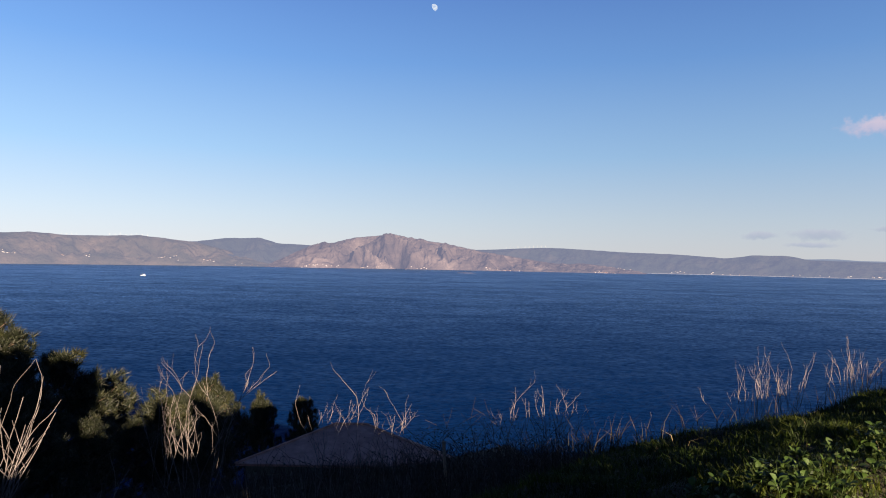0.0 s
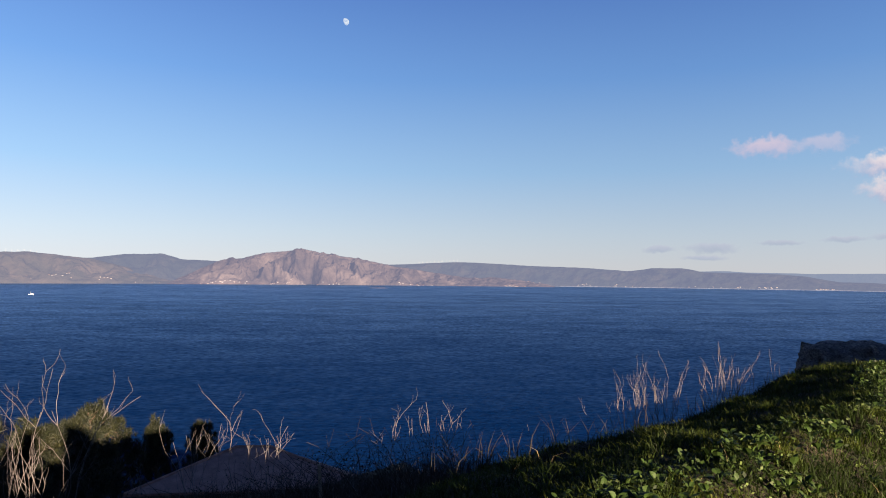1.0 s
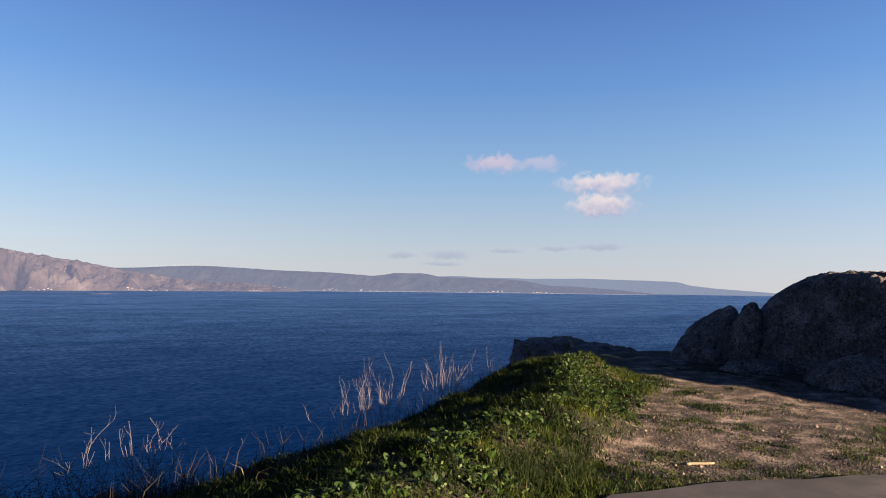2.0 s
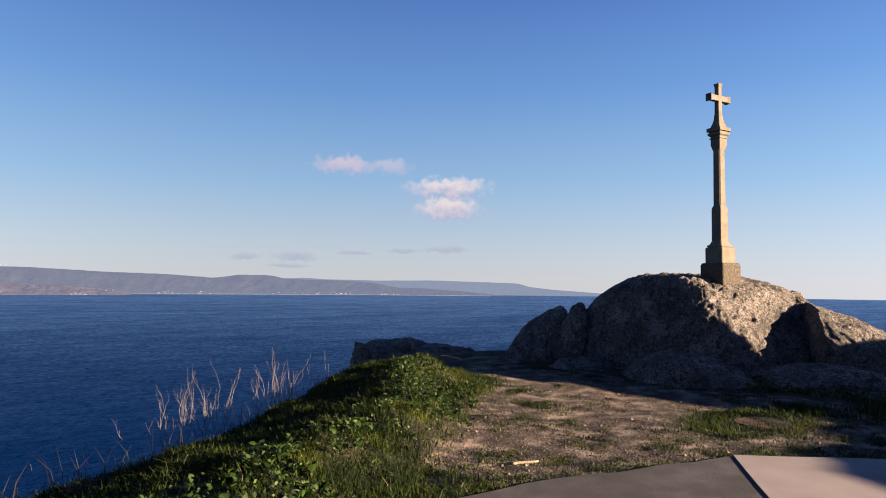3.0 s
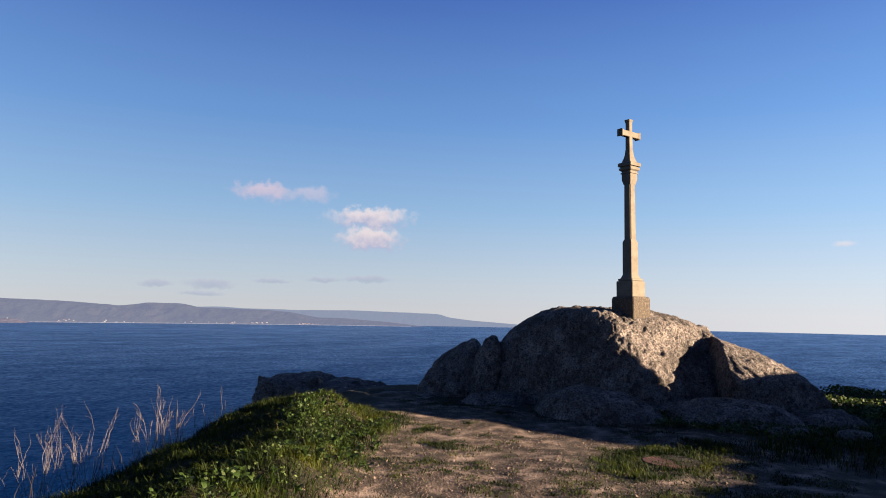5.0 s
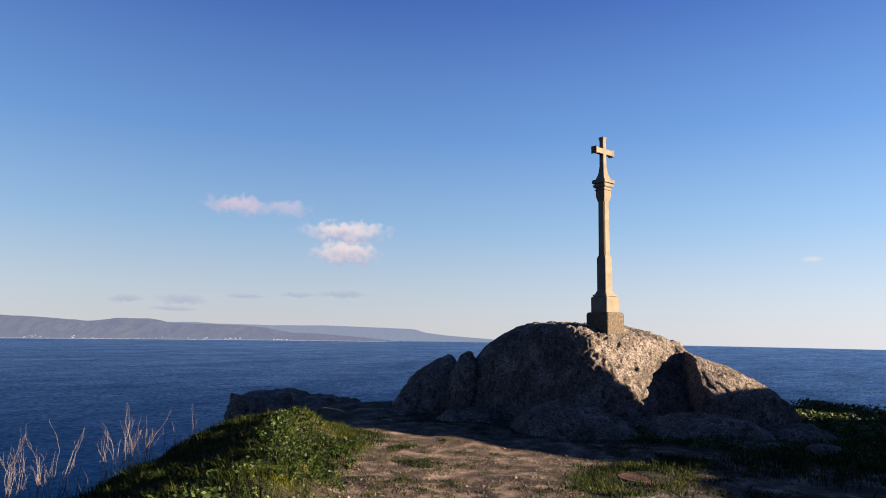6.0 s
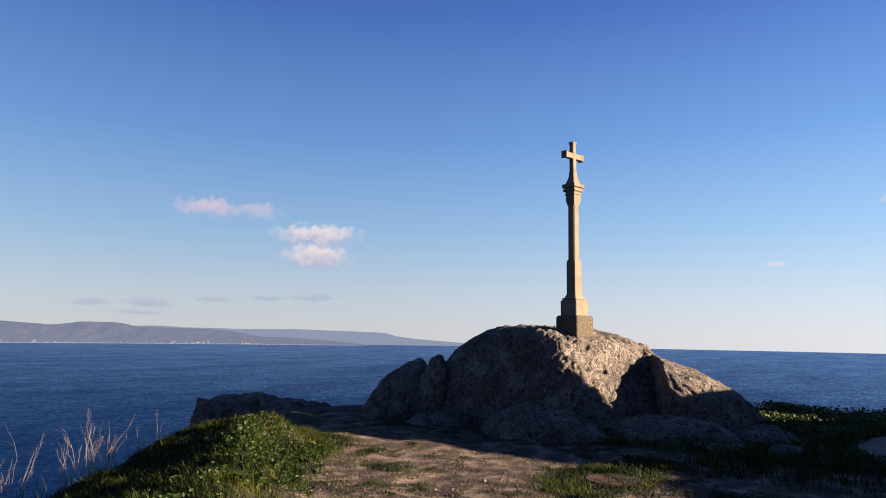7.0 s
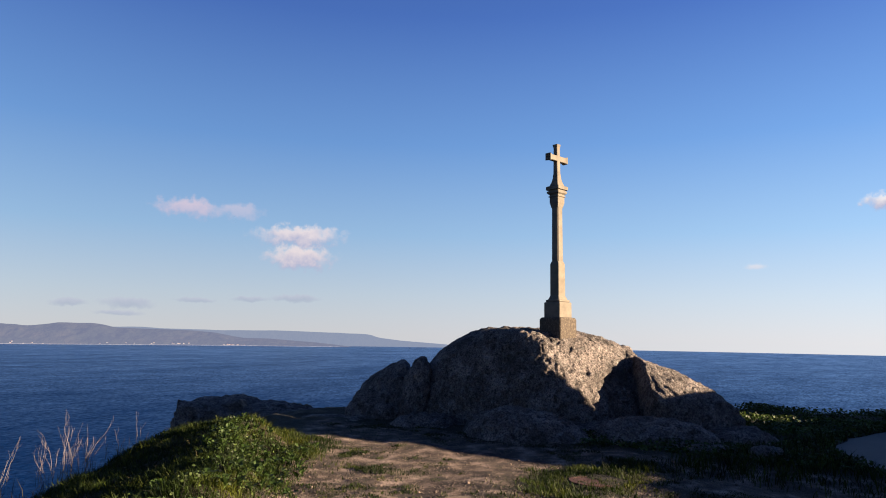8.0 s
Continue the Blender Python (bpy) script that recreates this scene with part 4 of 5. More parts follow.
def right_turf(px, py):
    s = edge_distance(px, py, EDGE)
    return np.clip((s + 0.6) / 0.5, 0, 1) * np.clip((px - 9.9) / 0.8, 0, 1) * (py < 3.9 - 0.33 * (px - 10)) * off_pavement(px, py)


gx, gy = scatter(420000, -4, 9.4, 1.2, 13, mound_turf, 21)
blades("grass", gx, gy, 0.095, 0.009, GRASS, "thick green grass on the mound above the sea", 22, lean=1.0)
gx, gy = scatter(700, -4, 9.4, 1.2, 13, mound_turf, 23)
blades("grass", gx, gy, 0.15, 0.006, DRY_GRASS, "dry yellowish blades among the grass", 24, lean=0.9)
def cover_turf(px, py):
    q = np.hypot((px - 9.15) / 1.25, (py - 4.15) / 0.62) + 0.6 * bumps(px, py, 0.35, 61)
    return np.clip((1.05 - q) * 3, 0, 1) * (np.hypot(px - 9.1, py - 4.02) > 0.34)


gx, gy = scatter(15000, 7.6, 10.8, 3.2, 5.2, cover_turf, 62)
blades("grass", gx, gy, 0.075, 0.010, GRASS, "lush tuft of grass round the iron cover", 63, lean=0.8)
gx, gy = scatter(210000, 3.5, 12, 2.2, 10, path_tufts, 25)
blades("grass", gx, gy, 0.034, 0.010, GRASS, "short tufts of grass on the gravel path", 26, lean=0.9, sink=0.01)
gx, gy = scatter(60000, 9.5, 21, -3, 9, right_turf, 27)
blades("grass", gx, gy, 0.16, 0.014, GRASS, "dark turf round the boulders", 28, lean=0.7)


def leaf_shape(bm, base, out, up, length, width, fold=0.25, droop=0.3):
    """An oval leaf with a folded midrib, from `base` along `out`."""
    side = out.cross(up).normalized()
    rows = []
    for q, w in ((0.0, 0.12), (0.3, 0.85), (0.6, 1.0), (0.85, 0.6), (1.0, 0.0)):
        c = base + out * (length * q) + up * (length * (0.25 * q - droop * q * q))
        if w:
            rows.append([bm.verts.new(c - side * width * w / 2 + up * fold * width * w / 2), bm.verts.new(c), bm.verts.new(c + side * width * w / 2 + up * fold * width * w / 2)])
        else:
            rows.append([bm.verts.new(c)])
    for a, b in zip(rows, rows[1:]):
        if len(b) == 3:
            bm.faces.new((a[0], a[1], b[1], b[0]))
            bm.faces.new((a[1], a[2], b[2], b[1]))
        else:
            bm.faces.new((a[0], a[1], b[0]))
            bm.faces.new((a[1], a[2], b[0]))


def weed(seed, leaves, size):
    """A low broad-leaved plant: leaf stalks from one root."""
    rs = random.Random(seed)
    root = new("broad_leaf_weed")
    bm = bmesh.new()
    for k in range(leaves):
        a = rs.uniform(0, 6.283)
        tilt = rs.uniform(0.15, 1.1)
        out = Vector((math.cos(a) * math.cos(tilt), math.sin(a) * math.cos(tilt), math.sin(tilt)))
        up = Vector((-math.cos(a) * math.sin(tilt), -math.sin(a) * math.sin(tilt), math.cos(tilt)))
        ln = size * rs.uniform(0.55, 1.25)
        stem = rs.uniform(0.3, 1.0) * size
        p0, p1 = Vector((0, 0, -0.02)), Vector((math.cos(a) * stem * 0.5, math.sin(a) * stem * 0.5, stem * rs.uniform(0.5, 1.1)))
        leaf_shape(bm, p1, out, up, ln, ln * rs.uniform(0.6, 0.95), rs.uniform(0.1, 0.5), rs.uniform(0.1, 0.6))
        w = Vector((-math.sin(a), math.cos(a), 0)) * 0.004
        bm.faces.new([bm.verts.new(p) for p in (p0 - w, p0 + w, p1 + w, p1 - w)])
    me = bpy.data.meshes.new("foliage")
    bm.to_mesh(me)
    bm.free()
    me.materials.append(LEAF)
    ob = new("foliage", me)
    ob.parent = root
    return tagged(root, "low green broad-leaved weed in the grass", "plant", group="weeds on the mound")


weeds = [weed(40 + k, n, z) for k, (n, z) in enumerate(((10, 0.056), (13, 0.046), (8, 0.070), (16, 0.040)))]


def weed_turf(px, py):
    s = edge_distance(px, py, EDGE)
    patch = np.clip(noise_field(px, py, 0.9, 31) * 1.3, 0.12, 1)
    return np.clip((s + 0.6 * np.clip((px - 6.2) / 1.5, 0, 1) - 0.75) / 0.4, 0, 1) * np.clip((2.0 - s) / 0.5, 0, 1) * np.clip((px - 0.8) / 1.5, 0, 1) * (px < 8.4) * patch * off_pavement(px, py)


gx, gy = scatter(3600, 0, 9, 3, 11, weed_turf, 33)
rs = random.Random(5)
for k, (x, y) in enumerate(zip(gx[:460], gy[:460])):
    z = float(ground_height(x, y))
    m = pose(x, y, z + 0.05, rs.uniform(-15, 15), rs.uniform(-15, 15), rs.uniform(0, 360))
    if k < 4:
        weeds[k].matrix_world = m
    else:
        copy_thing(weeds[k % 4], m)


def leaf_litter(name, px, py, lift, size, mat, label, seed, category):
    """Many small single leaves standing over the ground."""
    rs = np.random.RandomState(seed)
    n = len(px)
    pz = ground_height(px, py)
    if callable(lift):
        lift = lift(px, pz)
    c = np.stack([px, py, pz + rs.uniform(0.0, 1.0, n) ** 0.8 * lift], -1)
    d = rs.randn(n, 3)
    d[:, 2] = d[:, 2] * 0.5 + 0.25
    d /= np.linalg.norm(d, axis=1)[:, None]
    e = np.cross(d, rs.randn(n, 3))
    e /= np.linalg.norm(e, axis=1)[:, None]
    ln = size * rs.uniform(0.5, 1.3, n)[:, None]
    verts = np.stack([c - d * ln / 2, c - e * ln * 0.3, c + d * ln / 2, c + e * ln * 0.3], 1).reshape(-1, 3)
    return tagged(big_mesh(name, verts, np.arange(4 * n).reshape(-1, 4), mat), label, category, kind="stuff")


gx, gy = scatter(52000, 0, 9, 3, 11, weed_turf, 35)
leaf_litter("clover", gx, gy, 0.115, 0.036, LEAF, "small green leaves among the grass on the mound", 36, "plants")


def right_leaf(px, py):
    s = edge_distance(px, py, EDGE)
    return np.clip((s + 0.8) / 0.5, 0, 1) * (px > 11.5) * (py < 6 - 0.2 * (px - 11)) * off_pavement(px, py) * np.clip(noise_field(px, py, 1.1, 37) * 1.3, 0.2, 1)


gx, gy = scatter(130000, 11, 22, -4, 6, right_leaf, 38)
leaf_litter("ground_cover", gx, gy, lambda px, pz: 0.05 + 0.15 * np.clip(patches(px, pz * 3 + px * 0.7, 0.8, 41) + 0.3, 0, 1), 0.06, LEAF, "low leafy scrub along the edge beyond the boulders", 39, "plants")


def tube(verts, faces, pts, radii, sides=4):
    """Adds a thin round stem through pts to the lists."""
    for j, (p, r) in enumerate(zip(pts, radii)):
        d = (pts[min(j + 1, len(pts) - 1)] - pts[max(j - 1, 0)]).normalized()
        a = d.orthogonal().normalized()
        b = d.cross(a)
        base = len(verts)
        for k in range(sides):
            t = 2 * math.pi * k / sides
            verts.append(p + (a * math.cos(t) + b * math.sin(t)) * r)
        if j:
            for k in range(sides):
                faces.append((base - sides + k, base - sides + (k + 1) % sides, base + (k + 1) % sides, base + k))


def grow(verts, faces, rs, start, heading, length, radius, wobble, depth, fork, rise=0.25, steps=9, wide=1.0):
    """A branching dry stem."""
    pts, p, h = [start.copy()], start.copy(), heading.normalized()
    for k in range(steps):
        h = (h + Vector((rs.uniform(-1, 1), rs.uniform(-1, 1), rs.uniform(-0.4, 0.6))) * wobble + Vector((0, 0, rise * 0.2))).normalized()
        p = p + h * length / steps
        pts.append(p.copy())
    tube(verts, faces, pts, [radius * (1 - 0.55 * k / steps) for k in range(steps + 1)], 4)
    if depth:
        for k in range(fork):
            j = rs.randint(steps // 2 - 1, steps)
            side = Vector((rs.uniform(-1, 1), rs.uniform(-1, 1), rs.uniform(0.2, 1.0))).normalized()
            grow(verts, faces, rs, pts[j], (h * 0.6 + side * wide).normalized(), length * rs.uniform(0.2, 0.45), radius * 0.62, wobble * 1.3, depth - 1, max(1, fork - 1), rise, max(4, steps - 2), wide)


FENNEL = "tall bare dry branching stalks, pale where the sun strikes"
REEDS = "upright dry stalks with ragged pale tips"


def dry_plant(seed, x, y, top, stems, spread, radius, wobble, depth, fork, label, lean=(0, 0)):
    """A clump of dry stems that reaches up to the height `top`; every stem is a part."""
    rs = random.Random(seed)
    root = new("dry_plant")
    z = float(ground_height(x, y)) - 0.05
    tall = (top - z) / 1.12
    root.location = (x, y, z)
    for k in range(stems):
        verts, faces = [], []
        a, q = rs.uniform(0, 6.283), rs.uniform(0, 1) ** 0.5
        start = Vector((math.cos(a) * spread * q * 0.45, math.sin(a) * spread * q * 0.45, 0))
        heading = Vector((math.cos(a) * spread * q * 0.5 + lean[0], math.sin(a) * spread * q * 0.5 + lean[1], 1.3))
        grow(verts, faces, rs, start, heading, tall * rs.uniform(0.6, 0.95), radius * rs.uniform(0.7, 1.2), wobble, depth, fork, wide=0.3 if label == REEDS else 0.9)
        mesh_object("stem", verts, faces, STALK, root)
    return tagged(root, label, "dry plant", group="dry plants along the edge")


dry_plant(1, -3.45, 5.1, 1.0, 22, 0.27, 0.0056, 0.20, 1, 2, "thick clump of reddish dry branching stalks")
dry_plant(2, -2.9, 5.0, 0.35, 4, 1.0, 0.0056, 0.20, 1, 1, "few leaning dry stalks in deep shade", lean=(0.5, 0))
dry_plant(3, -3.85, 10.3, 0.15, 15, 0.75, 0.0058, 0.24, 2, 3, FENNEL)
dry_plant(4, -1.78, 10.6, -0.25, 6, 0.3, 0.0056, 0.24, 2, 3, FENNEL)
dry_plant(5, -1.25, 10.8, -0.2, 3, 0.4, 0.005, 0.24, 2, 3, FENNEL)
dry_plant(6, -0.85, 10.4, -0.25, 5, 0.4, 0.005, 0.24, 2, 3, FENNEL)
dry_plant(7, 1.15, 10.5, -0.25, 4, 0.5, 0.0046, 0.24, 2, 3, FENNEL)
dry_plant(8, 2.05, 10.7, -0.1, 8, 0.55, 0.005, 0.24, 2, 3, FENNEL)
dry_plant(9, 4.55, 9.9, 0.30, 13, 0.26, 0.0035, 0.21, 2, 3, REEDS)
dry_plant(10, 5.15, 10.0, 0.36, 12, 0.26, 0.0035, 0.21, 2, 3, REEDS)
dry_plant(11, 5.95, 9.9, 0.42, 9, 0.3, 0.0035, 0.21, 2, 3, REEDS)
dry_plant(12, 6.35, 10.05, 0.48, 9, 0.3, 0.0035, 0.21, 2, 3, REEDS)
dry_plant(13, 7.0, 10.8, 0.42, 3, 0.2, 0.0042, 0.15, 2, 2, REEDS)
dry_plant(14, 3.2, 9.2, -0.6, 8, 0.8, 0.0040, 0.20, 1, 2, "small dark dry twigs above the slope")
dry_plant(15, 0.3, 9.0, -0.75, 8, 1.0, 0.0040, 0.20, 1, 2, "small dark dry twigs above the slope")
dry_plant(17, 2.9, 8.2, -0.3, 5, 0.5, 0.0040, 0.20, 1, 2, "small dark dry twigs above the slope")
dry_plant(18, -0.6, 8.4, -0.8, 8, 1.2, 0.0040, 0.20, 1, 2, "small dark dry twigs above the slope")
dry_plant(19, 1.5, 8.6, -0.65, 8, 0.9, 0.0040, 0.20, 1, 2, "small dark dry twigs above the slope")
for k, (x, y, top) in enumerate(((-2.2, 8.6, -0.75), (-1.4, 8.2, -0.7), (0.9, 8.0, -0.55), (2.2, 8.9, -0.6), (-0.1, 7.6, -0.7), (-1.9, 9.4, -0.95), (3.6, 9.6, -0.45))):
    dry_plant(30 + k, x, y, top, 9, 0.9, 0.0036, 0.22, 2, 2, "small dark dry twigs above the slope")
dry_plant(16, 8.35, 12.4, 0.35, 3, 0.3, 0.0048, 0.15, 2, 2, REEDS)


def brambles():
    rs = random.Random(77)
    verts, faces = [], []
    for k in range(3600):
        x, y = rs.uniform(-7, 5.2), rs.uniform(4, 12)
        s = float(edge_distance(np.array([x]), np.array([y]), EDGE)[0])
        if not -7 < s < -1.2:
            continue
        z = float(ground_height(x, y))
        p = Vector((x, y, z))
        a = rs.uniform(0, 6.283)
        h = Vector((math.cos(a), math.sin(a), rs.uniform(1.4, 3.2))).normalized()
        reach = min(1.5, max(0.45, (-0.95 - 0.5 * min(1.0, max(0.0, -x / 1.5)) - z) * 1.25)) * rs.uniform(0.5, 1.0)
        pts = [p.copy()]
        for j in range(6):
            h = (h + Vector((rs.uniform(-0.3, 0.3), rs.uniform(-0.3, 0.3), -0.16))).normalized()
            p = p + h * reach / 6
            pts.append(p.copy())
        tube(verts, faces, pts, [0.006 - 0.0006 * j for j in range(7)], 3)
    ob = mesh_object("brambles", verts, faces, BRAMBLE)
    return tagged(ob, "tangle of bramble stems coloured dark for the shade on the slope", "brambles", kind="stuff")


brambles()


def bramble_zone(px, py):
    s = edge_distance(px, py, EDGE)
    return np.clip((-s - 1.0) / 1.0, 0, 1) * np.clip((s + 8) / 2, 0, 1) * np.clip(noise_field(px, py, 1.2, 51) * 1.3, 0.15, 1)


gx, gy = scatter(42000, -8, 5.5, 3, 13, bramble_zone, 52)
leaf_litter("bramble_leaves", gx, gy, lambda px, pz: np.clip(-1.0 - 0.5 * np.clip(-px / 1.5, 0, 1) - pz, 0.3, 1.2) * 0.75, 0.034, BRAMBLE_LEAF, "withered bramble leaves coloured dark for the shade on the slope", 53, "brambles")
# dead grass in the near-black bramble tone, its shade put into the colour
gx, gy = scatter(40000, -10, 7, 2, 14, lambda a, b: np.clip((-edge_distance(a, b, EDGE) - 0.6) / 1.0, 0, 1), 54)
blades("grass", gx, gy, 0.35, 0.008, BRAMBLE, "dead grass stems coloured near black for the shade on the slope", 55, lean=0.5)


def fence_post():
    bm = bmesh.new()
    box(bm, -0.02, 0.02, -0.02, 0.02, -0.2, 0.95, 0.006)
    ob = part("wooden_post", bm, WEATHERED_WOOD)
    ob.matrix_world = pose(0.12, 9.6, -1.95, 3, -5, 20)
    tagged(ob, "thin weathered wooden post in the brambles", "post")


fence_post()

# ---------- pines and house below ----------
def pine(seed, tall):
    """A seaside pine: tapered trunk, limbs and a crown of many needle tufts."""
    rs = random.Random(seed)
    root = new("pine_tree")
    verts, faces = [], []
    top = Vector((rs.uniform(-0.3, 0.3), rs.uniform(-0.3, 0.3), tall))
    pts = [top * (k / 8) + Vector((rs.uniform(-0.08, 0.08), rs.uniform(-0.08, 0.08), 0)) for k in range(9)]
    tube(verts, faces, pts, [0.16 * (1 - 0.85 * k / 8) for k in range(9)], 8)
    tufts = []
    for k in range(84):
        q = rs.uniform(0.12, 0.99)
        p = top * q
        a = rs.uniform(0, 6.283)
        reach = (1.05 - q) ** 0.7 * tall * 0.42 * rs.uniform(0.55, 1.15) + 0.12
        e = p + Vector((math.cos(a) * reach, math.sin(a) * reach, reach * rs.uniform(0.25, 0.8)))
        m = (p + e) / 2 - Vector((0, 0, 0.06 * reach))
        tube(verts, faces, [p, m, e], [0.03, 0.02, 0.008], 4)
        for j in range(rs.randint(7, 11)):
            c = p.lerp(e, rs.uniform(0.45, 1.0)) + Vector((rs.uniform(-0.22, 0.22), rs.uniform(-0.22, 0.22), rs.uniform(-0.06, 0.25)))
            tufts.append((c, (e - p).normalized()))
    tufts.append((top, Vector((0, 0, 1))))
    mesh_object("trunk", verts, faces, BARK, root)
    nr = np.random.RandomState(seed)
    c = np.repeat(np.array([t[0] for t in tufts]), 34, 0)
    g = np.repeat(np.array([t[1] for t in tufts]), 34, 0)
    n = len(c)
    d = nr.randn(n, 3) + g * 0.6 + [0, 0, 0.7]
    d /= np.linalg.norm(d, axis=1)[:, None]
    e = np.cross(d, nr.randn(n, 3))
    e /= np.linalg.norm(e, axis=1)[:, None]
    b = c + nr.randn(n, 3) * 0.035
    ln = nr.uniform(0.13, 0.26, n)[:, None]
    nv = np.stack([b - e * 0.011, b + e * 0.011, b + d * ln], 1).reshape(-1, 3)
    crown = big_mesh("crown", nv, np.arange(3 * n).reshape(-1, 3), NEEDLE)
    crown.parent = root
    return tagged(root, "dark seaside pine on the slope, sun on its top", "tree", group="pines on the slope")


PINES = [pine(61, 5.2), pine(62, 4.4), pine(63, 3.8)]
# bearing to the left in degrees, distance, height of the top, kind
PINE_PLACES = [(33.2, 19, -0.65, 0), (36.0, 21, -0.4, 1), (29.6, 22, -1.7, 1), (26.8, 27, -3.3, 2), (24.4, 20, -3.5, 0), (22.0, 26, -3.7, 2), (20.3, 27, -4.0, 1), (19.4, 40, -5.9, 2), (17.6, 54, -9.6, 0), (14.8, 60, -11.2, 2), (11.9, 60, -11.6, 1),
               (31.0, 15, -2.6, 2), (27.5, 17, -3.2, 1), (21.8, 19, -3.8, 2), (20.6, 22, -4.4, 0), (34.0, 14.5, -1.0, 2)]
PINE_TALL = (5.2, 4.4, 3.8)
used = set()
for k, (az, dist, top, kind) in enumerate(PINE_PLACES):
    x, y = -dist * math.sin(radians(az)), dist * math.cos(radians(az))
    z = float(ground_height(x, y))
    f = max(0.5, (top - z) / PINE_TALL[kind])
    m = pose(x, y, z, 0, 0, 77 * k) @ Matrix.Diagonal((min(f, 1.25), min(f, 1.25), f, 1))
    if kind not in used:
        used.add(kind)
        PINES[kind].matrix_world = m
    else:
        o = copy_thing(PINES[kind], Matrix())
        o.matrix_world = m


def house():
    """A low house with a hipped roof of brownish tiles."""
    root = new("house")
    e, t = 2.6, 3.95
    foot = [(-7.4, -5.7), (7.6, -5.7), (7.0, -3.6), (-1.9, 5.3)]
    bm = bmesh.new()
    rows = [[bm.verts.new((x * 0.93, y * 0.9, z)) for x, y in foot] for z in (-3.0, e)]
    for k in range(4):
        bm.faces.new((rows[0][k], rows[0][(k + 1) % 4], rows[1][(k + 1) % 4], rows[1][k]))
    part("wall", bm, WHITE_WALL, root)
    bm = bmesh.new()
    lo = [bm.verts.new((x, y, e)) for x, y in foot]
    ed = [bm.verts.new((x, y, e + 0.16)) for x, y in foot]
    r0, r1 = bm.verts.new((-1.9, 0.2, t)), bm.verts.new((0.4, 0.2, t))
    bm.faces.new(lo)
    for k in range(4):
        bm.faces.new((lo[k], lo[(k + 1) % 4], ed[(k + 1) % 4], ed[k]))
    for f in ((ed[0], ed[1], r1, r0), (ed[2], ed[3], r0, r1), (ed[1], ed[2], r1), (ed[3], ed[0], r0)):
        bm.faces.new(f)
    part("roof", bm, ROOF_TILE, root, "hipped roof of faded brownish-red tiles")
    for a, b in ((foot[0], (-1.9, 0.2)), (foot[1], (0.4, 0.2)), ((-1.9, 0.2), (0.4, 0.2))):
        tv, tf = [], []
        tube(tv, tf, [Vector((*a, t if a[1] > 0 else e + 0.16)), Vector((*b, t))], [0.11, 0.11], 6)
        mesh_object("ridge_cap", tv, tf, ROOF_TILE, root)
    bm = bmesh.new()
    box(bm, -5.6, -4.4, -5.19, -5.12, 0.6, 1.9, 0.01)
    part("window", bm, PATH_TAR, root)
    root.matrix_world = pose(-5.7, 48.7, -14.6, 0, 0, 0)
    tagged(root, "low grey house with a brownish tiled hip roof", "house")


house()

# ---------- far coast: settlements, wind turbines, islet, boat ----------
def far_house(seed):
    rs = random.Random(seed)
    bm = bmesh.new()
    box(bm, -6, 6, -4, 4, 0, 6)
    root = new("far_house")
    part("wall", bm, HAZED_WHITE, root)
    bm = bmesh.new()
    a = [bm.verts.new(p) for p in ((-6.5, -4.5, 6), (6.5, -4.5, 6), (6.5, 4.5, 6), (-6.5, 4.5, 6), (-6.5, 0, 8.6), (6.5, 0, 8.6))]
    for f in ((0, 1, 5, 4), (2, 3, 4, 5), (1, 2, 5), (3, 0, 4), (0, 3, 2, 1)):
        bm.faces.new([a[k] for k in f])
    part("roof", bm, ROOF_TILE, root)
    return tagged(root, "tiny white house on the far shore", "house", group="houses on the far shore")


depsgraph = bpy.context.evaluated_depsgraph_get()
depsgraph.update()


def on_coast(az, dist):
    """The height of the far land at a bearing and distance."""
    x, y = -dist * math.sin(radians(az)), dist * math.cos(radians(az))
    hit, place, *_ = scene.ray_cast(depsgraph, Vector((x, y, 900)), Vector((0, 0, -1)))
    return x, y, (place.z if hit else SEA)


HOUSE = far_house(1)
rs = random.Random(91)
first = True
# bearing, spread, nearest and farthest distance, how many
for az, sp, d0, d1, n in ((33.3, 0.7, 4240, 4290, 10), (29.6, 0.15, 4250, 4280, 2), (28.0, 0.2, 4240, 4270, 3), (24.4, 0.5, 4260, 4300, 3), (22.6, 1.0, 4235, 4300, 14), (19.4, 0.5, 4215, 4250, 5), (16.5, 1.2, 4210, 4240, 5), (11.4, 1.4, 4086, 4100, 14), (9.0, 1.0, 4086, 4095, 5),
                          (4.9, 2.2, 4086, 4100, 16), (2.0, 1.2, 4086, 4100, 6), (-5.2, 1.5, 4086, 4110, 16), (-13.6, 0.9, 4086, 4105, 20), (-15.2, 0.5, 4390, 4400, 7), (-19.4, 0.8, 4386, 4400, 6), (-22.8, 1.2, 4386, 4400, 6), (-33.5, 1.0, 4386, 4396, 9), (-37.5, 0.9, 4386, 4398, 16), (-29.5, 2.0, 4386, 4396, 6)):
    for k in range(n):
        x, y, z = on_coast(az + rs.uniform(-sp, sp), rs.uniform(d0, d1))
        m = pose(x, y, max(z, SEA + 0.5) - 1.5, 0, 0, az + rs.uniform(-40, 40)) @ Matrix.Diagonal((rs.uniform(0.3, 0.8), 0.6, rs.uniform(0.22, 0.42), 1))
        if first:
            HOUSE.matrix_world = m
            first = False
        else:
            copy_thing(HOUSE, Matrix()).matrix_world = m


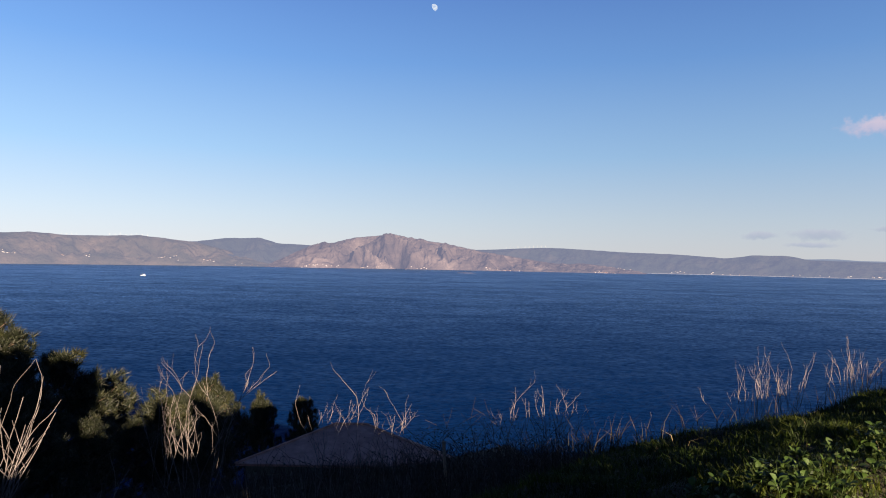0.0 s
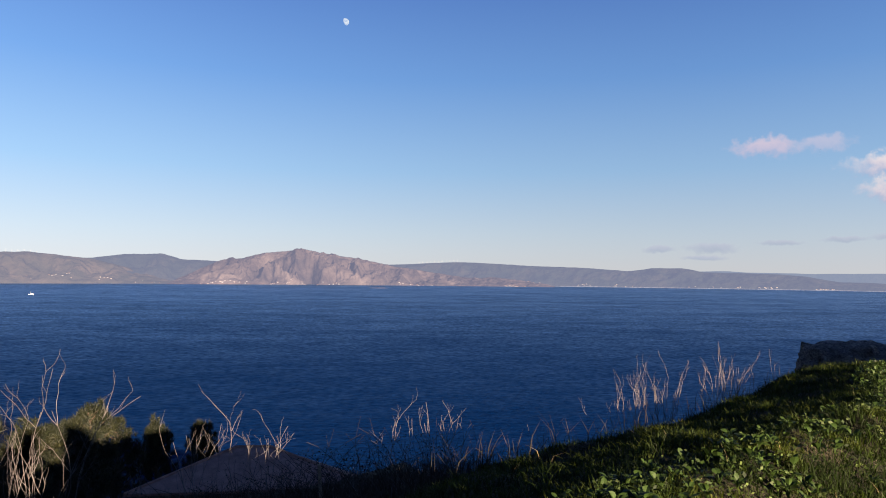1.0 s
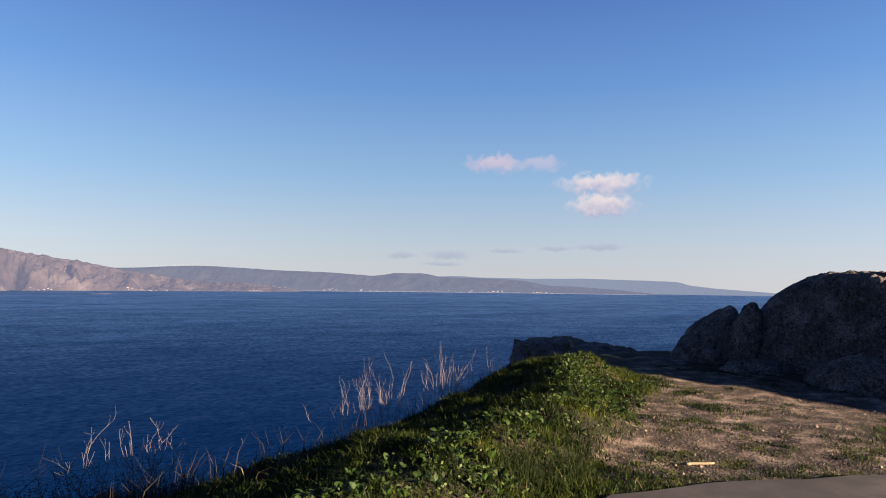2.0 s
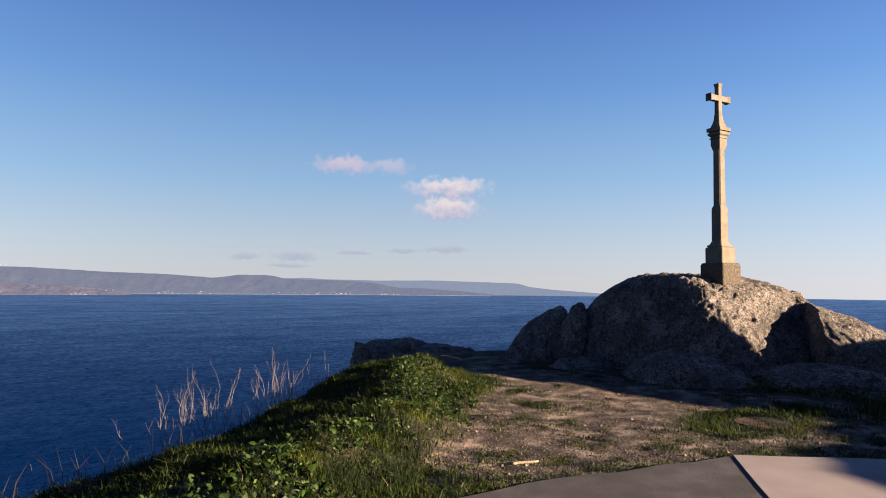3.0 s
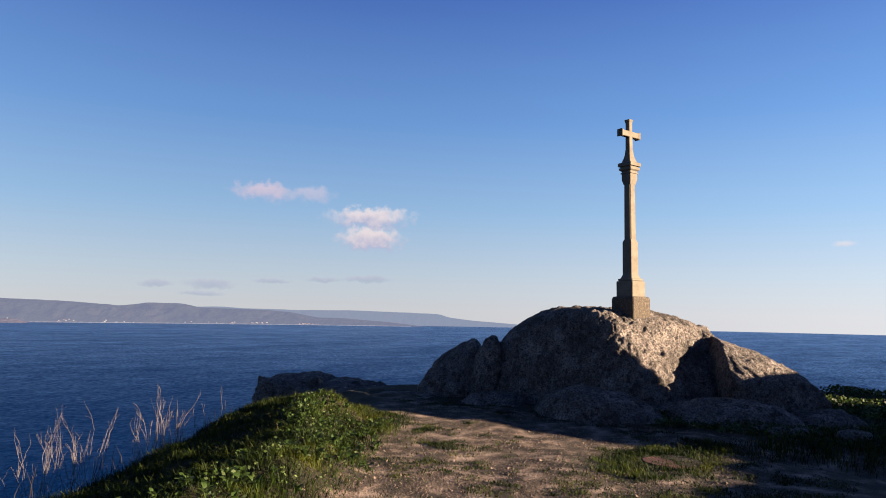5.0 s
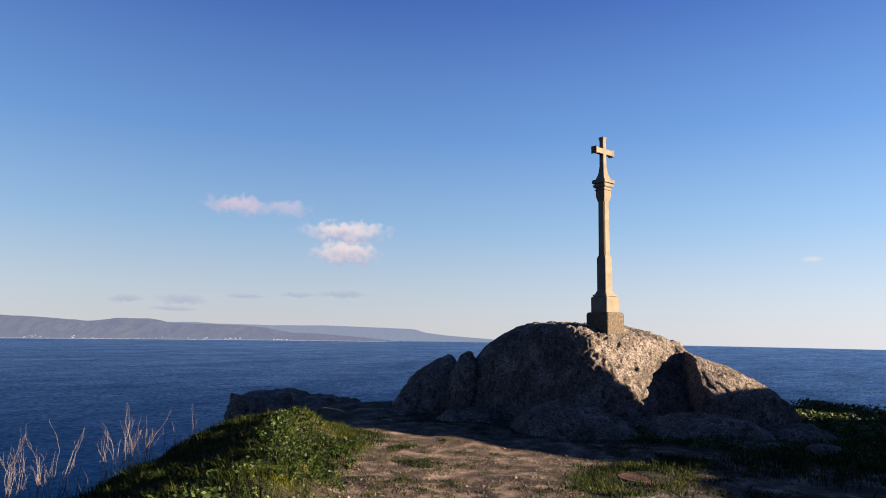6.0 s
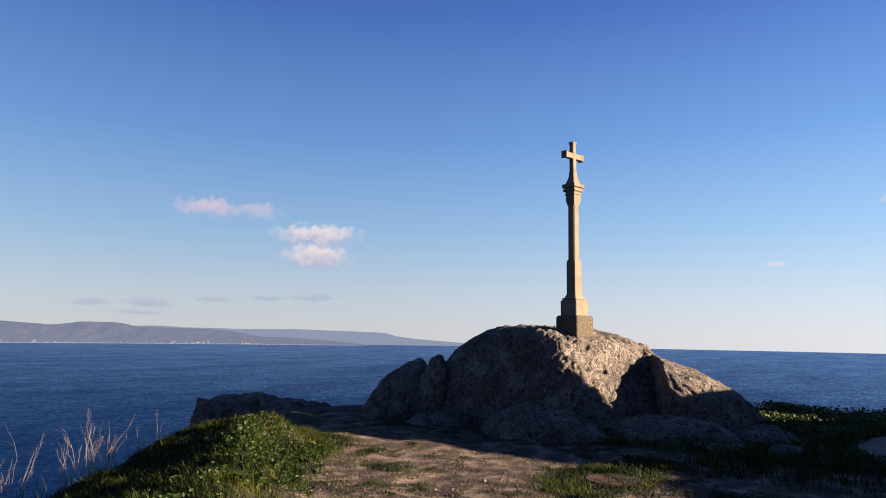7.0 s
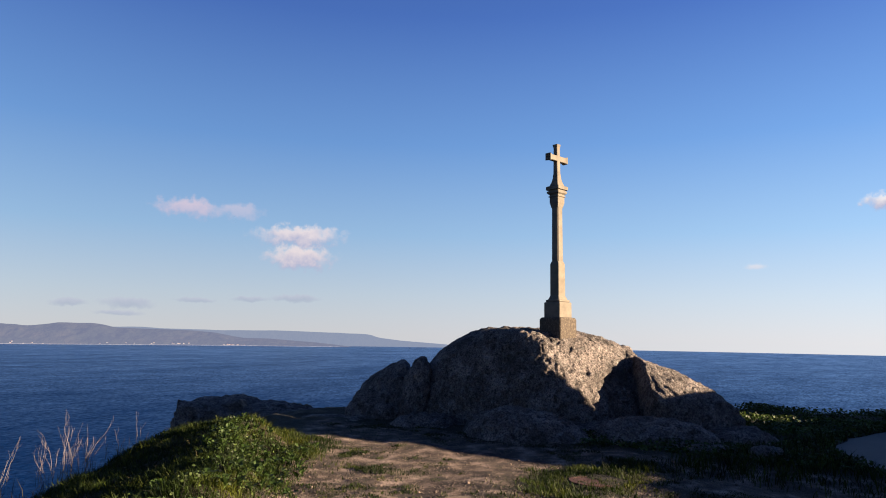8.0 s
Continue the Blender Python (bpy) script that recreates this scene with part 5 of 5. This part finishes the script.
def wind_turbine():
    root = new("wind_turbine")
    v, f = [], []
    tube(v, f, [Vector((0, 0, -3)), Vector((0, 0, 26))], [0.6, 0.4], 6)
    mesh_object("tower", v, f, TURBINE_GREY, root)
    bm = bmesh.new()
    box(bm, -0.8, 0.8, -2, 1.5, 25.5, 27.2, 0.2)
    part("nacelle", bm, TURBINE_GREY, root)
    for k in range(3):
        a = radians(90 + 120 * k)
        v, f = [], []
        tube(v, f, [Vector((0, -2.2, 26.4)), Vector((13 * math.cos(a), -2.2, 26.4 + 13 * math.sin(a)))], [0.35, 0.12], 4)
        mesh_object("blade", v, f, TURBINE_GREY, root)
    return tagged(root, "tiny white wind turbine on the far ridge", "wind turbine", group="wind turbines on the far ridges")


TURBINE = wind_turbine()
first = True
for az, dist in [(29.8 - 0.32 * k, 4520) for k in range(4)] + [(26.6 - 0.38 * k, 4515) for k in range(8)] + [(-5.4 - 0.33 * k, 4675) for k in range(11)]:
    x, y, z = on_coast(az, dist)
    m = pose(x, y, z - 8, 0, 0, az) @ Matrix.Diagonal((0.6, 0.6, 0.7, 1))
    if first:
        TURBINE.matrix_world = m
        first = False
    else:
        copy_thing(TURBINE, Matrix()).matrix_world = m


def islet():
    bm = bmesh.new()
    bmesh.ops.create_icosphere(bm, subdivisions=4, radius=1.0)
    for v in bm.verts:
        w = 1 + 0.35 * noise.fractal(v.co * 2.2, 1.0, 2.0, 4)
        v.co = Vector((v.co.x * 42 * w, v.co.y * 16 * w, v.co.z * 3.2 * w))
    ob = part("islet", bm, HILL_ROCK, smooth=True)
    a = radians(-2.0)
    ob.matrix_world = pose(-3300 * math.sin(a), 3300 * math.cos(a), SEA, 0, 0, -2)
    tagged(ob, "low bare rocky islet in the bay", "islet")


islet()


def boat():
    root = new("fishing_boat")
    bm = bmesh.new()
    rows = []
    for q, w, keel in ((-1, 0.8, 0.2), (-0.5, 1, 0), (0.2, 1, 0), (0.7, 0.6, 0.1), (1, 0.05, 0.5)):
        rows.append([bm.verts.new((q * 11, s * w * 3 * f, z)) for s, f, z in ((-1, 1, 2.4 + keel), (-1, 0.6, -0.5), (1, 0.6, -0.5), (1, 1, 2.4 + keel))])
    for a, b in zip(rows, rows[1:]):
        for k in range(4):
            bm.faces.new((a[k], a[(k + 1) % 4], b[(k + 1) % 4], b[k]))
    bm.faces.new(rows[0])
    bm.faces.new(rows[-1])
    part("hull", bm, BOAT_PAINT, root)
    bm = bmesh.new()
    box(bm, -8, -1, -2, 2, 2.2, 6.5, 0.3)
    part("cabin", bm, BOAT_PAINT, root)
    v, f = [], []
    tube(v, f, [Vector((2, 0, 2)), Vector((2, 0, 12))], [0.35, 0.2], 6)
    mesh_object("mast", v, f, BOAT_PAINT, root)
    a = radians(24.18)
    root.matrix_world = pose(-2300 * math.sin(a), 2300 * math.cos(a), SEA, 0, 0, 200) @ Matrix.Scale(0.65, 4)
    tagged(root, "small white fishing boat far out in the bay", "boat")


boat()

# ---------- pebbles ----------
def pebbles():
    nr = np.random.RandomState(95)
    px, py = scatter(26000, 4.5, 11.5, 2.5, 10, lambda a, b: path_mask(a, b) * off_pavement(a, b), 96)
    n = len(px)
    r = nr.uniform(0.003, 0.010, n) * np.where(nr.rand(n) > 0.985, 2.6, 1.0)
    z = ground_height(px, py) + r * 0.2
    o = np.array([[1, 0, 0], [0, 1, 0], [-1, 0, 0], [0, -1, 0], [0, 0, 0.7], [0, 0, -0.7]])
    j = nr.uniform(0.6, 1.4, (n, 6, 1))
    v = np.stack([px, py, z], -1)[:, None, :] + o[None] * j * r[:, None, None]
    t = np.array([[0, 1, 4], [1, 2, 4], [2, 3, 4], [3, 0, 4], [1, 0, 5], [2, 1, 5], [3, 2, 5], [0, 3, 5]])
    f = (np.arange(n)[:, None, None] * 6 + t[None]).reshape(-1, 3)
    tagged(big_mesh("pebbles", v.reshape(-1, 3), f, PEBBLE), "small loose pebbles on the gravel path", "pebbles", kind="stuff")


pebbles()
